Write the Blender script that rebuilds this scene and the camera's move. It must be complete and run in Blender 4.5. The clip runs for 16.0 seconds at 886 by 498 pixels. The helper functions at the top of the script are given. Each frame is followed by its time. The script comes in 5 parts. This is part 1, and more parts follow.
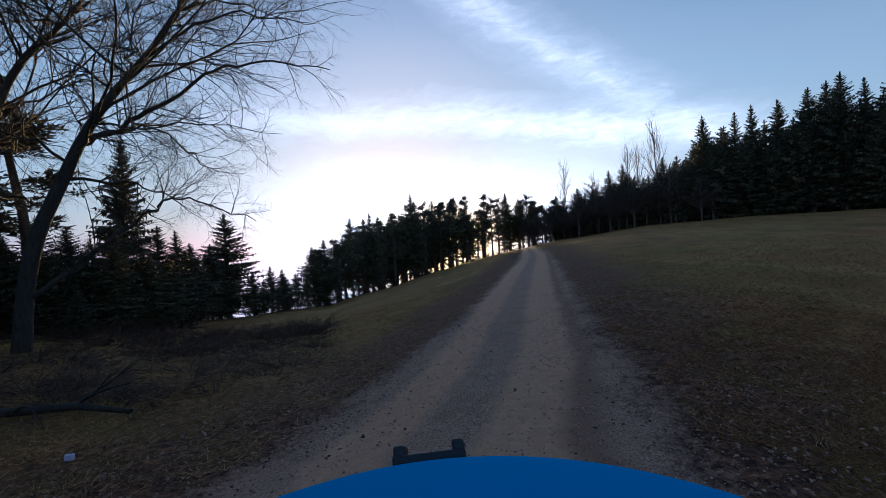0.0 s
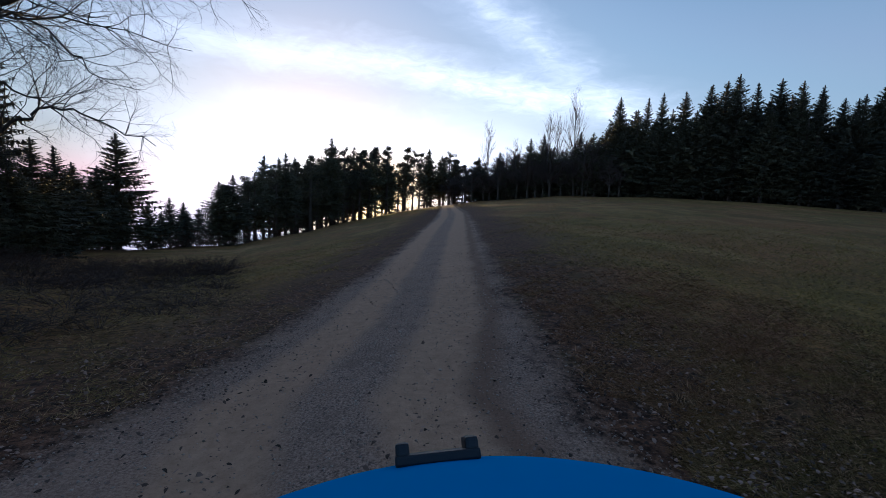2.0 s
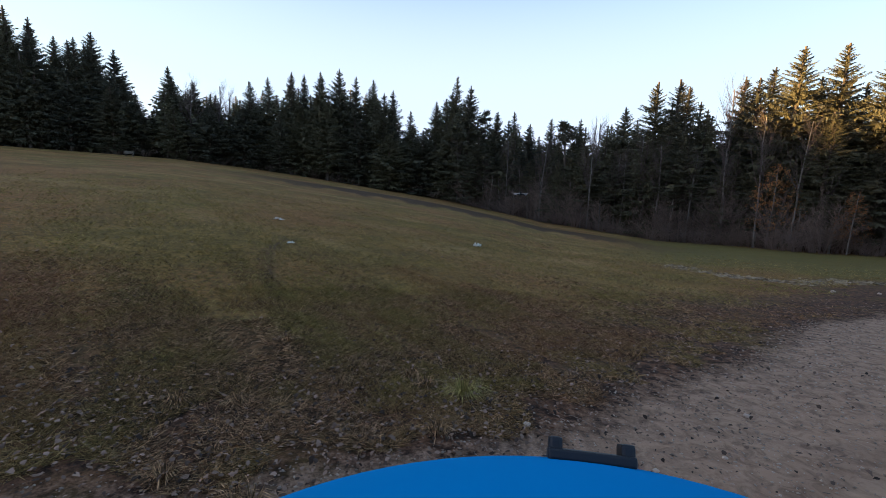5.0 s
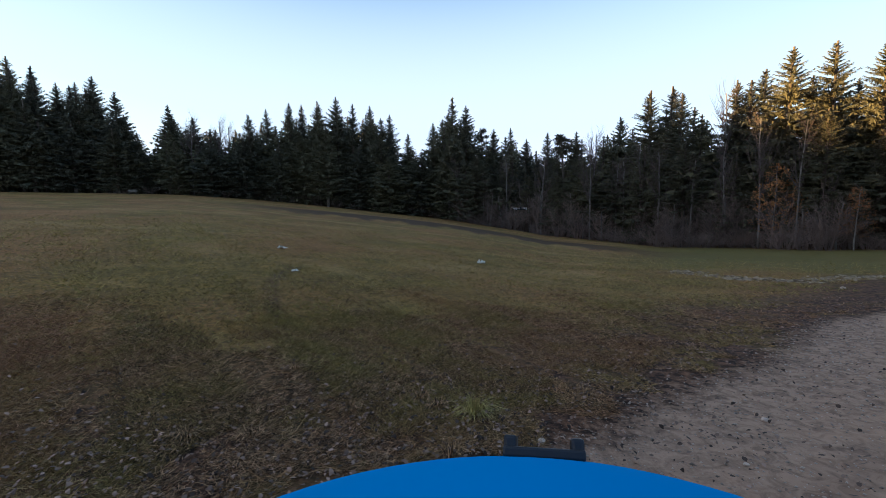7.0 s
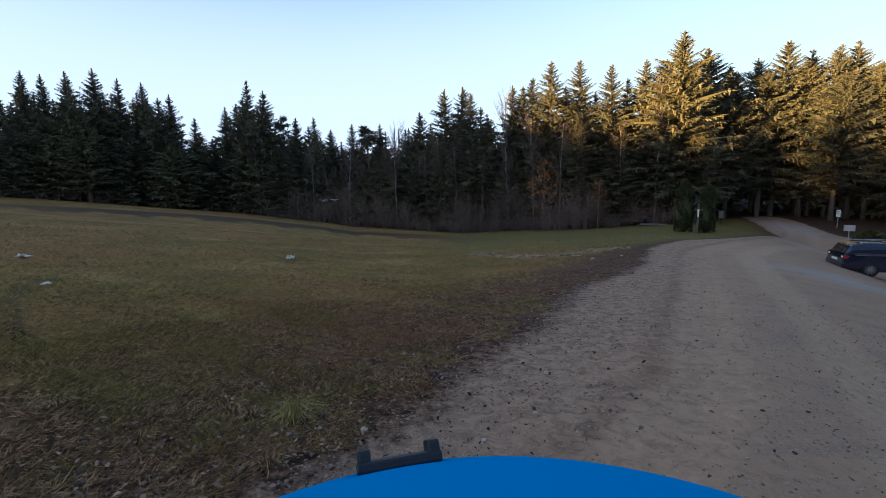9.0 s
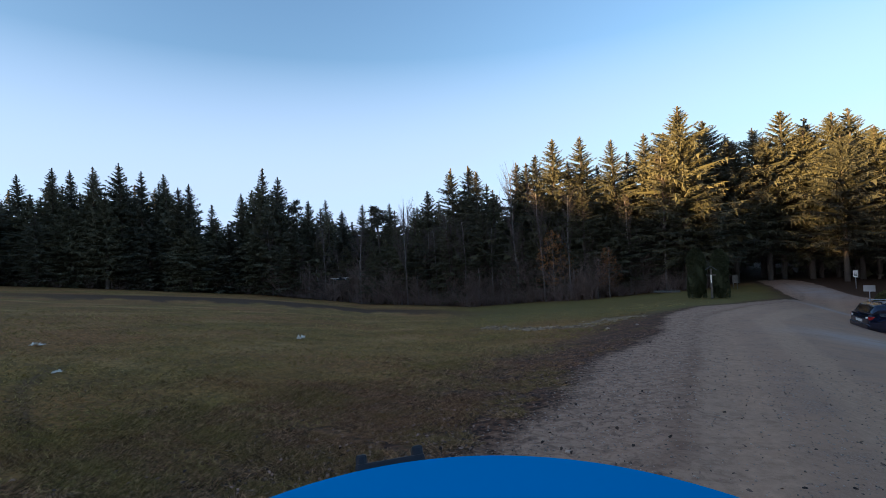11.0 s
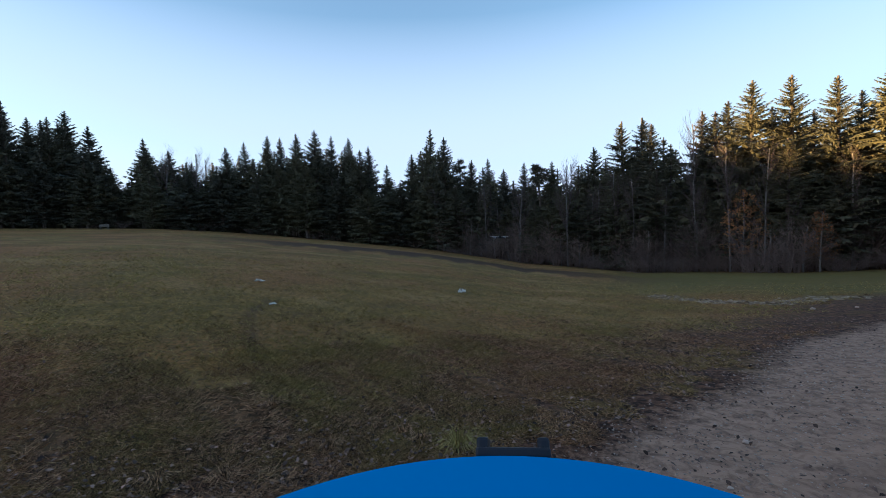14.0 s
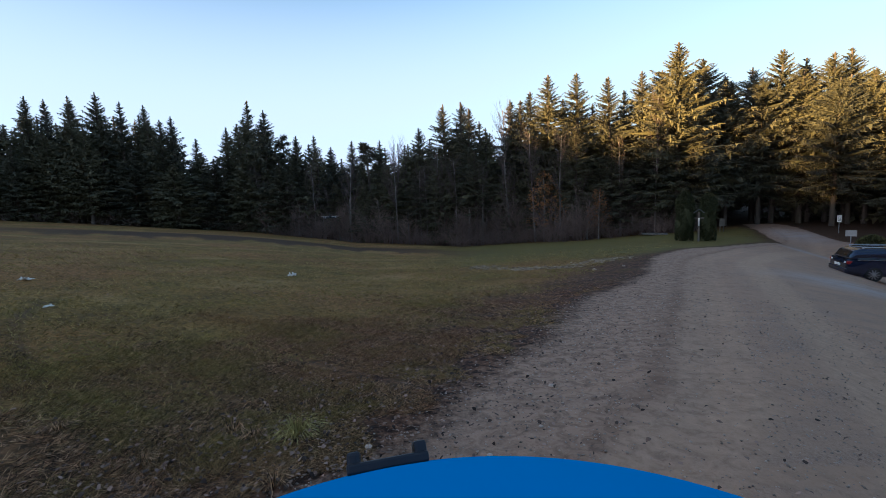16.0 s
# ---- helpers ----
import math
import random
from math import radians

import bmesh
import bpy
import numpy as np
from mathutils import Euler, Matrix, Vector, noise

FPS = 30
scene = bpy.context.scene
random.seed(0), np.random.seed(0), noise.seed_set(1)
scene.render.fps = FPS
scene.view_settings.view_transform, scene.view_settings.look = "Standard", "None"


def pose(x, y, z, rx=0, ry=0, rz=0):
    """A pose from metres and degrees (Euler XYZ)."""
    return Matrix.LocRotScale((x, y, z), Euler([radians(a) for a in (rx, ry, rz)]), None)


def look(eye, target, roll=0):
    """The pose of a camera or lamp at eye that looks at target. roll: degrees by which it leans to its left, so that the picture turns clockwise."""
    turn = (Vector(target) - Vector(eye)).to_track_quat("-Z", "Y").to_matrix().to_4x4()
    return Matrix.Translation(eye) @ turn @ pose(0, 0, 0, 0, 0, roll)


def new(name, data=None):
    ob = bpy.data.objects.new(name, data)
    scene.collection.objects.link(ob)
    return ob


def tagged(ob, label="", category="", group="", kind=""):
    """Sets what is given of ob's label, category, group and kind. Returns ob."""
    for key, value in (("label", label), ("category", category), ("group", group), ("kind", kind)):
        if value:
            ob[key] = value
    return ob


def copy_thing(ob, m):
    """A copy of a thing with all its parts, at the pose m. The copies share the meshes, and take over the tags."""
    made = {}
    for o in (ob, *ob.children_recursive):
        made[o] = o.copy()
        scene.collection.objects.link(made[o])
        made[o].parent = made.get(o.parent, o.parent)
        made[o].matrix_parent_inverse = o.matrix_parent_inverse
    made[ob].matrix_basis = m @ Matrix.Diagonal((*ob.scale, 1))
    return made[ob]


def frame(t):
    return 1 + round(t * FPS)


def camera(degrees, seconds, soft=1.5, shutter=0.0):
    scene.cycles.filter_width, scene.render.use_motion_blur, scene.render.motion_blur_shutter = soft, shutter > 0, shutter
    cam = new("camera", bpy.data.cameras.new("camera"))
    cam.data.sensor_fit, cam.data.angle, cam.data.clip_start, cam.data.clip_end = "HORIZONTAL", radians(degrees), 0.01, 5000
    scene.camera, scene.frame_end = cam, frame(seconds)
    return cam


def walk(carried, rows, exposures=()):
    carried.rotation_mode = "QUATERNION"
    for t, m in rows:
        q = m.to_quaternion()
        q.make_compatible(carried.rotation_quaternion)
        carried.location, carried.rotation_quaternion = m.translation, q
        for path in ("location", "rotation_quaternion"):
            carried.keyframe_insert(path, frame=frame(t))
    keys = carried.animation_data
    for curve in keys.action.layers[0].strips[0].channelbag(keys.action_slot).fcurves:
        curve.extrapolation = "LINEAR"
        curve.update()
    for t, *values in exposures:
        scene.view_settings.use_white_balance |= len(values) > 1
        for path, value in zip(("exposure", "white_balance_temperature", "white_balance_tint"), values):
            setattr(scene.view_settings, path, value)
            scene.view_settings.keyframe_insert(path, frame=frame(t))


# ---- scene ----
# ---- camera: worn on a helmet, it turns about the middle of the head ----
cam = camera(87.4, 16.0, soft=0.7, shutter=0.1)
HEAD = Vector((0.0, 0.0, 1.60))          # middle of the helmet
SHELL = 0.16                             # radius of the helmet's shell
REACH = 0.201                            # from the middle of the helmet to the lens
DOWN = Vector((0.0705, -0.9719, -0.2246))  # from the lens to the middle of the helmet, in the camera's axes
# seconds and the camera's Euler angles
TURNS = [(0, 88.75, 3.26, 97.71), (0.5, 87.97, 0.10, 99.83), (1, 86.57, -0.41, 98.31), (1.5, 83.81, -2.71, 92.11), (2, 82.99,
         -2.84, 87.99), (2.5, 82.36, -3.35, 81.85), (3, 81.55, -3.83, 65.49), (3.5, 80.34, -2.86, 41.00), (4, 78.63, -0.27,
         20.55), (4.5, 78.53, -1.80, 10.77), (4.7, 79.15, -2.58, 9.70), (6.8, 82.82, 1.10, 9.52), (7, 82.58, 1.08, 9.50),
         (7.5, 83.88, 1.64, 9.32), (8, 83.79, 2.81, -1.76), (8.5, 79.89, 1.16, -8.30), (9, 81.08, 1.09, -13.78), (9.2, 81.12,
         2.00, -15.96), (11.3, 90.88, 3.17, -10.83), (11.5, 88.56, 2.86, -9.21), (12, 82.85, 1.56, -6.76), (12.5, 87.03,
         3.84, 2.35), (13, 86.24, 2.40, 12.53), (13.5, 83.74, 0.94, 12.76), (14, 86.17, 1.91, 6.96), (14.5, 82.96, 1.69,
         0.23), (15, 79.76, 0.85, -3.01), (15.5, 84.05, 0.84, -8.09), (16, 82.82, 2.35, -13.77)]
rows = []
for t, rx, ry, rz in TURNS:
    turn = pose(0, 0, 0, rx, ry, rz)
    eye = HEAD - (turn.to_3x3() @ DOWN) * REACH
    rows.append((t, pose(eye.x, eye.y, eye.z, rx, ry, rz)))
walk(cam, rows, exposures=[(0.0, 1.42, 5080, 15), (2.6, 1.42, 5150, 15), (4.3, 2.65, 6000, 19), (7.0, 2.72, 5880, 17), (8.0, 2.58, 5680, 16),
                           (9.2, 2.65, 5780, 16), (11.4, 2.33, 5430, 16), (13.0, 2.42, 5520, 16), (16.0, 2.58, 5620, 16)])

# ---- world and sun ----
SUN_BEARING, SUN_HEIGHT = -104.0, 1.35
world = bpy.data.worlds.new("evening_sky")
scene.world = world
world.use_nodes = True
wt = world.node_tree
wt.nodes.clear()


def node(tree, kind, *links, **settings):
    """A node with its settings; links are (input, value or output socket)."""
    n = tree.nodes.new(kind)
    for key, value in settings.items():
        setattr(n, key, value)
    for key, value in links:
        if isinstance(value, bpy.types.NodeSocket):
            tree.links.new(value, n.inputs[key])
        else:
            n.inputs[key].default_value = value
    return n


def math_node(tree, op, a, b=0.0, clamp=False):
    return node(tree, "ShaderNodeMath", (0, a), (1, b), operation=op, use_clamp=clamp).outputs[0]


def mix_node(tree, fac, a, b, blend="MIX"):
    n = tree.nodes.new("ShaderNodeMix")
    n.data_type, n.blend_type = "RGBA", blend
    for key, value in ((0, fac), (6, a), (7, b)):
        if isinstance(value, bpy.types.NodeSocket):
            tree.links.new(value, n.inputs[key])
        else:
            n.inputs[key].default_value = value if key == 0 else (*value, 1.0)
    return n.outputs[2]


def ramp_node(tree, fac, *stops):
    n = tree.nodes.new("ShaderNodeValToRGB")
    tree.links.new(fac, n.inputs[0])
    while len(n.color_ramp.elements) < len(stops):
        n.color_ramp.elements.new(0.5)
    for e, (p, c) in zip(n.color_ramp.elements, stops):
        e.position, e.color = p, (c, c, c, 1) if isinstance(c, (int, float)) else (*c, 1)
    return n.outputs[0]


def noise_node(tree, vec, scale, detail=4.0, rough=0.55, distort=0.0):
    return node(tree, "ShaderNodeTexNoise", ("Vector", vec), ("Scale", scale), ("Detail", detail), ("Roughness", rough),
                ("Distortion", distort)).outputs[0]


sky = node(wt, "ShaderNodeTexSky", sky_type="NISHITA", sun_disc=False, sun_elevation=radians(SUN_HEIGHT),
           sun_rotation=radians(SUN_BEARING), altitude=500, air_density=1.0, dust_density=0.6, ozone_density=1.3)
way = node(wt, "ShaderNodeTexCoord").outputs["Generated"]
# thin high cloud in the west: a long veil, and a vapour trail that crosses it
sep = node(wt, "ShaderNodeSeparateXYZ", (0, way))
east = math_node(wt, "MULTIPLY", math_node(wt, "ARCTAN2", sep.outputs[0], sep.outputs[1]), 57.2958)
high = math_node(wt, "MULTIPLY", math_node(wt, "ARCSINE", sep.outputs[2]), 57.2958)
ripple = noise_node(wt, node(wt, "ShaderNodeMapping", (0, way), ("Scale", (3, 5, 14))).outputs[0], 1.6, 7, 0.6, 0.8)
ripple = math_node(wt, "MULTIPLY", math_node(wt, "SUBTRACT", ripple, 0.5), 5.0)
fine = noise_node(wt, node(wt, "ShaderNodeMapping", (0, way), ("Scale", (6, 9, 30)), ("Rotation", (0.3, 0, 0))).outputs[0], 2.2, 7, 0.65, 1.0)


def trail(centre, width, strength):
    off = math_node(wt, "DIVIDE", math_node(wt, "ABSOLUTE", math_node(wt, "SUBTRACT", math_node(wt, "ADD", high, ripple), centre)), width)
    return math_node(wt, "MULTIPLY", ramp_node(wt, math_node(wt, "MULTIPLY", off, 0.5), (0.0, 1.0), (0.5, 0.25), (1.0, 0.0)), strength)


veil_line = math_node(wt, "SUBTRACT", 14.4, math_node(wt, "MULTIPLY", math_node(wt, "MAXIMUM", math_node(wt, "ADD", east, 98.0), 0.0), 0.14))
trail_line = math_node(wt, "ADD", 11.0, math_node(wt, "MULTIPLY", math_node(wt, "SUBTRACT", -69.0, east), 0.66))
cloud = math_node(wt, "ADD", trail(veil_line, 2.0, 1.0), trail(trail_line, 2.6, 0.55))
cloud = math_node(wt, "MULTIPLY", cloud, ramp_node(wt, fine, (0.25, 0.35), (0.7, 1.0)))
west_only = ramp_node(wt, math_node(wt, "DIVIDE", math_node(wt, "ABSOLUTE", math_node(wt, "ADD", east, 92.0)), 60.0), (0.25, 1.0), (0.6, 0.0))
cloud = math_node(wt, "MULTIPLY", cloud, west_only, True)
near_sun = ramp_node(wt, math_node(wt, "DIVIDE", math_node(wt, "ABSOLUTE", math_node(wt, "ADD", east, 98.0)), 60.0), (0.18, 1.0), (0.50, 0.0))
bank = math_node(wt, "MULTIPLY", near_sun, ramp_node(wt, math_node(wt, "DIVIDE", math_node(wt, "ADD", high, math_node(wt, "MULTIPLY", ripple, 0.8)), 20.0), (0.20, 0.95), (0.58, 0.0)))
haze = ramp_node(wt, math_node(wt, "DIVIDE", high, 24.0), (0.20, 0.9), (0.95, 0.0))
away = ramp_node(wt, math_node(wt, "DIVIDE", math_node(wt, "ABSOLUTE", math_node(wt, "ADD", east, 98.0)), 180.0), (0.12, 0.1), (0.45, 1.0))
blue = mix_node(wt, away, sky.outputs[0], (0.84, 0.98, 1.07), "MULTIPLY")
pale = mix_node(wt, haze, blue, (0.94, 1.05, 1.20), "LIGHTEN")
pale = mix_node(wt, math_node(wt, "MULTIPLY", haze, 0.85), pale, (0.87, 1.07, 1.28))
tint = mix_node(wt, bank, mix_node(wt, cloud, pale, (3.3, 3.3, 3.3)), (3.9, 3.85, 3.75))
glow = math_node(wt, "MULTIPLY", ramp_node(wt, math_node(wt, "DIVIDE", math_node(wt, "ABSOLUTE", math_node(wt, "ADD", east, 96.5)), 12.0), (0.15, 1.0), (1.0, 0.0)), ramp_node(wt, math_node(wt, "DIVIDE", high, 8.0), (0.1, 1.0), (0.7, 0.0)))
tint = mix_node(wt, glow, tint, (9.0, 5.6, 2.2))
node(wt, "ShaderNodeOutputWorld", (0, node(wt, "ShaderNodeBackground", (0, tint), (1, 0.15)).outputs[0]))

sun = new("sun", bpy.data.lights.new("sun", "SUN"))
sun.data.energy, sun.data.angle, sun.data.color = 4.4, radians(0.6), (1.0, 0.62, 0.18)
b, e = radians(SUN_BEARING), radians(SUN_HEIGHT)
sun.matrix_world = look((math.sin(b) * 300, math.cos(b) * 300, 300 * math.tan(e)), (0, 0, 0))

# ---- materials ----
def material(name):
    m = bpy.data.materials.new(name)
    m.use_nodes = True
    nt = m.node_tree
    return m, nt, nt.nodes["Principled BSDF"]


def bump(nt, bsdf, height, strength, distance):
    n = node(nt, "ShaderNodeBump", ("Height", height), ("Strength", strength), ("Distance", distance))
    nt.links.new(n.outputs[0], bsdf.inputs["Normal"])


def plain(name, colour, rough=0.6, metal=0.0, grain=0.12, scale=30.0, coat=0.0):
    """Paint, metal, cloth or wood with a little uneven tone."""
    m, nt, p = material(name)
    vec = node(nt, "ShaderNodeTexCoord").outputs["Object"]
    n = math_node(nt, "ADD", math_node(nt, "MULTIPLY", noise_node(nt, vec, scale), 0.6), math_node(nt, "MULTIPLY", noise_node(nt, vec, scale * 0.13), 0.4))
    dark = tuple(c * (1 - grain * 2) for c in colour)
    light = tuple(min(1, c * (1 + grain * 2)) for c in colour)
    nt.links.new(mix_node(nt, n, dark, light), p.inputs["Base Color"])
    p.inputs["Roughness"].default_value, p.inputs["Metallic"].default_value = rough, metal
    p.inputs["Coat Weight"].default_value = coat
    return m


def foliage(name, dark, light, rough=0.75, by_tree=0.55, bias=1.0, patches=None):
    """Leaves, needles or blades: tone by tree and by clump; patches are two tints that alternate over the ground."""
    m, nt, p = material(name)
    per_tree = node(nt, "ShaderNodeObjectInfo").outputs["Random"]
    per_leaf = node(nt, "ShaderNodeNewGeometry").outputs["Random Per Island"]
    f = math_node(nt, "ADD", math_node(nt, "MULTIPLY", per_tree, by_tree), math_node(nt, "MULTIPLY", per_leaf, 1.0 - by_tree))
    colour = mix_node(nt, math_node(nt, "POWER", f, bias), dark, light)
    if patches:
        vec = node(nt, "ShaderNodeTexCoord").outputs["Object"]
        for tint, scale, at in ((patches[0], 0.55, 0.50), (patches[1], 0.23, 0.52)):
            n = noise_node(nt, vec, scale, 5, 0.6, 0.6)
            colour = mix_node(nt, ramp_node(nt, n, (at - 0.06, 0.0), (at + 0.10, 0.75)), colour, mix_node(nt, f, tuple(c * 0.3 for c in tint), tint))
    nt.links.new(colour, p.inputs["Base Color"])
    p.inputs["Roughness"].default_value = rough
    p.inputs["Specular IOR Level"].default_value = 0.25
    return m


def bark(name, dark, light, scale=9.0):
    m, nt, p = material(name)
    vec = node(nt, "ShaderNodeTexCoord").outputs["Object"]
    long = node(nt, "ShaderNodeMapping", (0, vec), ("Scale", (1, 1, 0.22))).outputs[0]
    n = noise_node(nt, long, scale, 6, 0.65, 0.6)
    nt.links.new(mix_node(nt, ramp_node(nt, n, (0.32, 0.0), (0.7, 1.0)), dark, light), p.inputs["Base Color"])
    p.inputs["Roughness"].default_value = 0.9
    bump(nt, p, n, 0.8, 0.02)
    return m


def ground_material():
    """Meadow, leaf litter, gravel and wheel tracks, told apart by how far a place lies inside the gravel."""
    m, nt, p = material("ground")
    vec = node(nt, "ShaderNodeTexCoord").outputs["Object"]
    inside = node(nt, "ShaderNodeAttribute", attribute_name="gravel").outputs["Fac"]
    across = node(nt, "ShaderNodeAttribute", attribute_name="across").outputs["Fac"]
    soil_shade = node(nt, "ShaderNodeAttribute", attribute_name="soil_shade").outputs["Fac"]
    n_big = noise_node(nt, vec, 0.16, 4)
    n_mid = noise_node(nt, vec, 1.1, 5)
    n_fine = noise_node(nt, vec, 9.0, 6, 0.7)
    n_grain = noise_node(nt, vec, 46.0, 5, 0.75)
    # meadow
    green = mix_node(nt, ramp_node(nt, n_mid, (0.35, 0.0), (0.65, 1.0)), (0.160, 0.116, 0.025), (0.310, 0.196, 0.045))
    n_streak = noise_node(nt, node(nt, "ShaderNodeMapping", (0, vec), ("Rotation", (0, 0, 0.35)), ("Scale", (0.13, 0.30, 1))).outputs[0], 1.0, 3, 0.5, 1.2)
    green = mix_node(nt, ramp_node(nt, n_big, (0.42, 0.0), (0.60, 1.0)), green, (0.320, 0.158, 0.052))
    green = mix_node(nt, ramp_node(nt, n_streak, (0.50, 0.0), (0.70, 0.6)), green, (0.480, 0.318, 0.120))
    green = mix_node(nt, ramp_node(nt, n_streak, (0.30, 0.6), (0.48, 0.0)), green, (0.160, 0.088, 0.027))
    green = mix_node(nt, ramp_node(nt, n_fine, (0.38, 0.75), (0.58, 0.0)), green, (0.066, 0.045, 0.013))
    n_tuft = noise_node(nt, vec, 15.0, 4, 0.7)
    green = mix_node(nt, ramp_node(nt, n_tuft, (0.36, 0.75), (0.50, 0.0)), green, (0.058, 0.042, 0.013))
    # leaf litter with thin grass
    litter = mix_node(nt, ramp_node(nt, n_fine, (0.40, 0.0), (0.64, 1.0)), (0.026, 0.014, 0.009), (0.210, 0.108, 0.060))
    litter = mix_node(nt, ramp_node(nt, n_mid, (0.52, 0.0), (0.72, 0.7)), litter, (0.150, 0.098, 0.026))
    litter = mix_node(nt, ramp_node(nt, n_grain, (0.38, 0.6), (0.50, 0.0)), litter, (0.014, 0.006, 0.004))
    wobble = math_node(nt, "ADD", inside, math_node(nt, "MULTIPLY", math_node(nt, "SUBTRACT", n_mid, 0.5), 3.5))
    to_green = ramp_node(nt, math_node(nt, "MULTIPLY", wobble, -0.1), (0.14, 0.0), (0.40, 1.0))
    base = mix_node(nt, to_green, litter, green)
    lush = node(nt, "ShaderNodeAttribute", attribute_name="lush").outputs["Fac"]
    base = mix_node(nt, lush, base, mix_node(nt, n_mid, (0.088, 0.082, 0.022), (0.165, 0.138, 0.038)))
    # soil tone; on the southern verge it stands in for tree shade
    base = mix_node(nt, soil_shade, base, mix_node(nt, n_fine, (0.036, 0.021, 0.012), (0.088, 0.049, 0.027)))
    # gravel, with paler worn wheel tracks
    n_clod = noise_node(nt, vec, 3.2, 6, 0.7, 0.5)
    n_lump = noise_node(nt, vec, 7.5, 5, 0.65, 0.8)
    stone = mix_node(nt, ramp_node(nt, n_grain, (0.36, 0.0), (0.64, 1.0)), (0.092, 0.064, 0.050), (0.540, 0.400, 0.312))
    stone = mix_node(nt, ramp_node(nt, n_clod, (0.50, 0.0), (0.68, 0.6)), stone, (0.190, 0.136, 0.105))
    stone = mix_node(nt, ramp_node(nt, n_mid, (0.45, 0.0), (0.7, 0.45)), stone, (0.380, 0.260, 0.185))
    worn = mix_node(nt, ramp_node(nt, n_fine, (0.3, 0.0), (0.7, 1.0)), (0.390, 0.262, 0.170), (0.560, 0.392, 0.268))
    worn = mix_node(nt, ramp_node(nt, n_grain, (0.30, 0.5), (0.45, 0.0)), worn, (0.230, 0.160, 0.115))
    sway = math_node(nt, "ADD", across, math_node(nt, "MULTIPLY", math_node(nt, "SUBTRACT", n_mid, 0.5), 0.4))
    a = math_node(nt, "ABSOLUTE", math_node(nt, "SUBTRACT", math_node(nt, "ABSOLUTE", sway), 0.78))
    track = ramp_node(nt, a, (0.30, 0.95), (0.52, 0.0))
    # brown earth pressed out beside the tracks
    rim = ramp_node(nt, math_node(nt, "ABSOLUTE", math_node(nt, "SUBTRACT", sway, 1.32)), (0.08, 0.75), (0.30, 0.0))
    yard = node(nt, "ShaderNodeAttribute", attribute_name="yard").outputs["Fac"]
    pale = node(nt, "ShaderNodeAttribute", attribute_name="pale").outputs["Fac"]
    n_drag = noise_node(nt, node(nt, "ShaderNodeMapping", (0, vec), ("Rotation", (0, 0, -0.82)), ("Scale", (0.16, 1.5, 1))).outputs[0], 1.6, 5, 0.6, 0.4)
    stone = mix_node(nt, math_node(nt, "MULTIPLY", yard, ramp_node(nt, n_drag, (0.34, 0.35), (0.56, 0.9))), stone, mix_node(nt, n_fine, (0.340, 0.218, 0.140), (0.560, 0.378, 0.252)))
    stone = mix_node(nt, rim, stone, (0.215, 0.132, 0.085))
    stone = mix_node(nt, track, stone, worn)
    earth = math_node(nt, "ADD", math_node(nt, "MULTIPLY", inside, 0.28), math_node(nt, "MULTIPLY", math_node(nt, "SUBTRACT", n_clod, 0.5), 1.6))
    earth = math_node(nt, "MULTIPLY", yard, ramp_node(nt, earth, (0.20, 0.85), (0.85, 0.0)))
    stone = mix_node(nt, earth, stone, mix_node(nt, ramp_node(nt, n_lump, (0.36, 0.0), (0.58, 1.0)), (0.170, 0.112, 0.080), (0.440, 0.305, 0.215)))
    stone = mix_node(nt, math_node(nt, "MULTIPLY", pale, ramp_node(nt, n_drag, (0.30, 0.15), (0.55, 0.9))), stone, mix_node(nt, n_fine, (0.330, 0.290, 0.262), (0.520, 0.465, 0.425)))
    ragged = math_node(nt, "ADD", inside, math_node(nt, "ADD", math_node(nt, "MULTIPLY", math_node(nt, "SUBTRACT", n_fine, 0.5), 1.1), math_node(nt, "MULTIPLY", math_node(nt, "SUBTRACT", n_mid, 0.5), 0.8)))
    is_stone = ramp_node(nt, math_node(nt, "ADD", ragged, 0.5), (0.3, 0.0), (0.75, 1.0))
    nt.links.new(mix_node(nt, 1.0, mix_node(nt, is_stone, base, mix_node(nt, 1.0, stone, (0.90, 0.89, 0.89), "MULTIPLY")), (1.16, 1.0, 0.92), "MULTIPLY"), p.inputs["Base Color"])
    p.inputs["Roughness"].default_value = 0.95
    p.inputs["Specular IOR Level"].default_value = 0.2
    h = math_node(nt, "ADD", math_node(nt, "ADD", math_node(nt, "MULTIPLY", n_fine, 0.55), math_node(nt, "MULTIPLY", n_lump, 0.3)), math_node(nt, "MULTIPLY", n_grain, 0.7))
    bump(nt, p, h, 0.5, 0.03)
    return m


M_GROUND = ground_material()
M_NEEDLE = foliage("spruce_needles", (0.040, 0.042, 0.036), (0.125, 0.112, 0.060))
M_PINE = foliage("pine_needles", (0.042, 0.042, 0.034), (0.130, 0.108, 0.058))
M_BARK = bark("spruce_bark", (0.050, 0.038, 0.030), (0.150, 0.115, 0.090))
M_PALE_BARK = bark("pale_bark", (0.10, 0.086, 0.077), (0.27, 0.235, 0.21))
M_OLD_BARK = bark("old_bark", (0.016, 0.013, 0.011), (0.055, 0.045, 0.038), 14.0)
M_TWIG = plain("twigs", (0.105, 0.076, 0.068), 0.9)
M_BRUSH = foliage("brush_twigs", (0.105, 0.074, 0.064), (0.290, 0.205, 0.172), 0.9)
M_RUSSET = foliage("russet_leaves", (0.20, 0.085, 0.035), (0.46, 0.210, 0.080))
M_THUJA = foliage("thuja_leaves", (0.030, 0.036, 0.018), (0.080, 0.084, 0.036))
M_HEDGE = foliage("hedge_leaves", (0.060, 0.070, 0.016), (0.150, 0.145, 0.035))
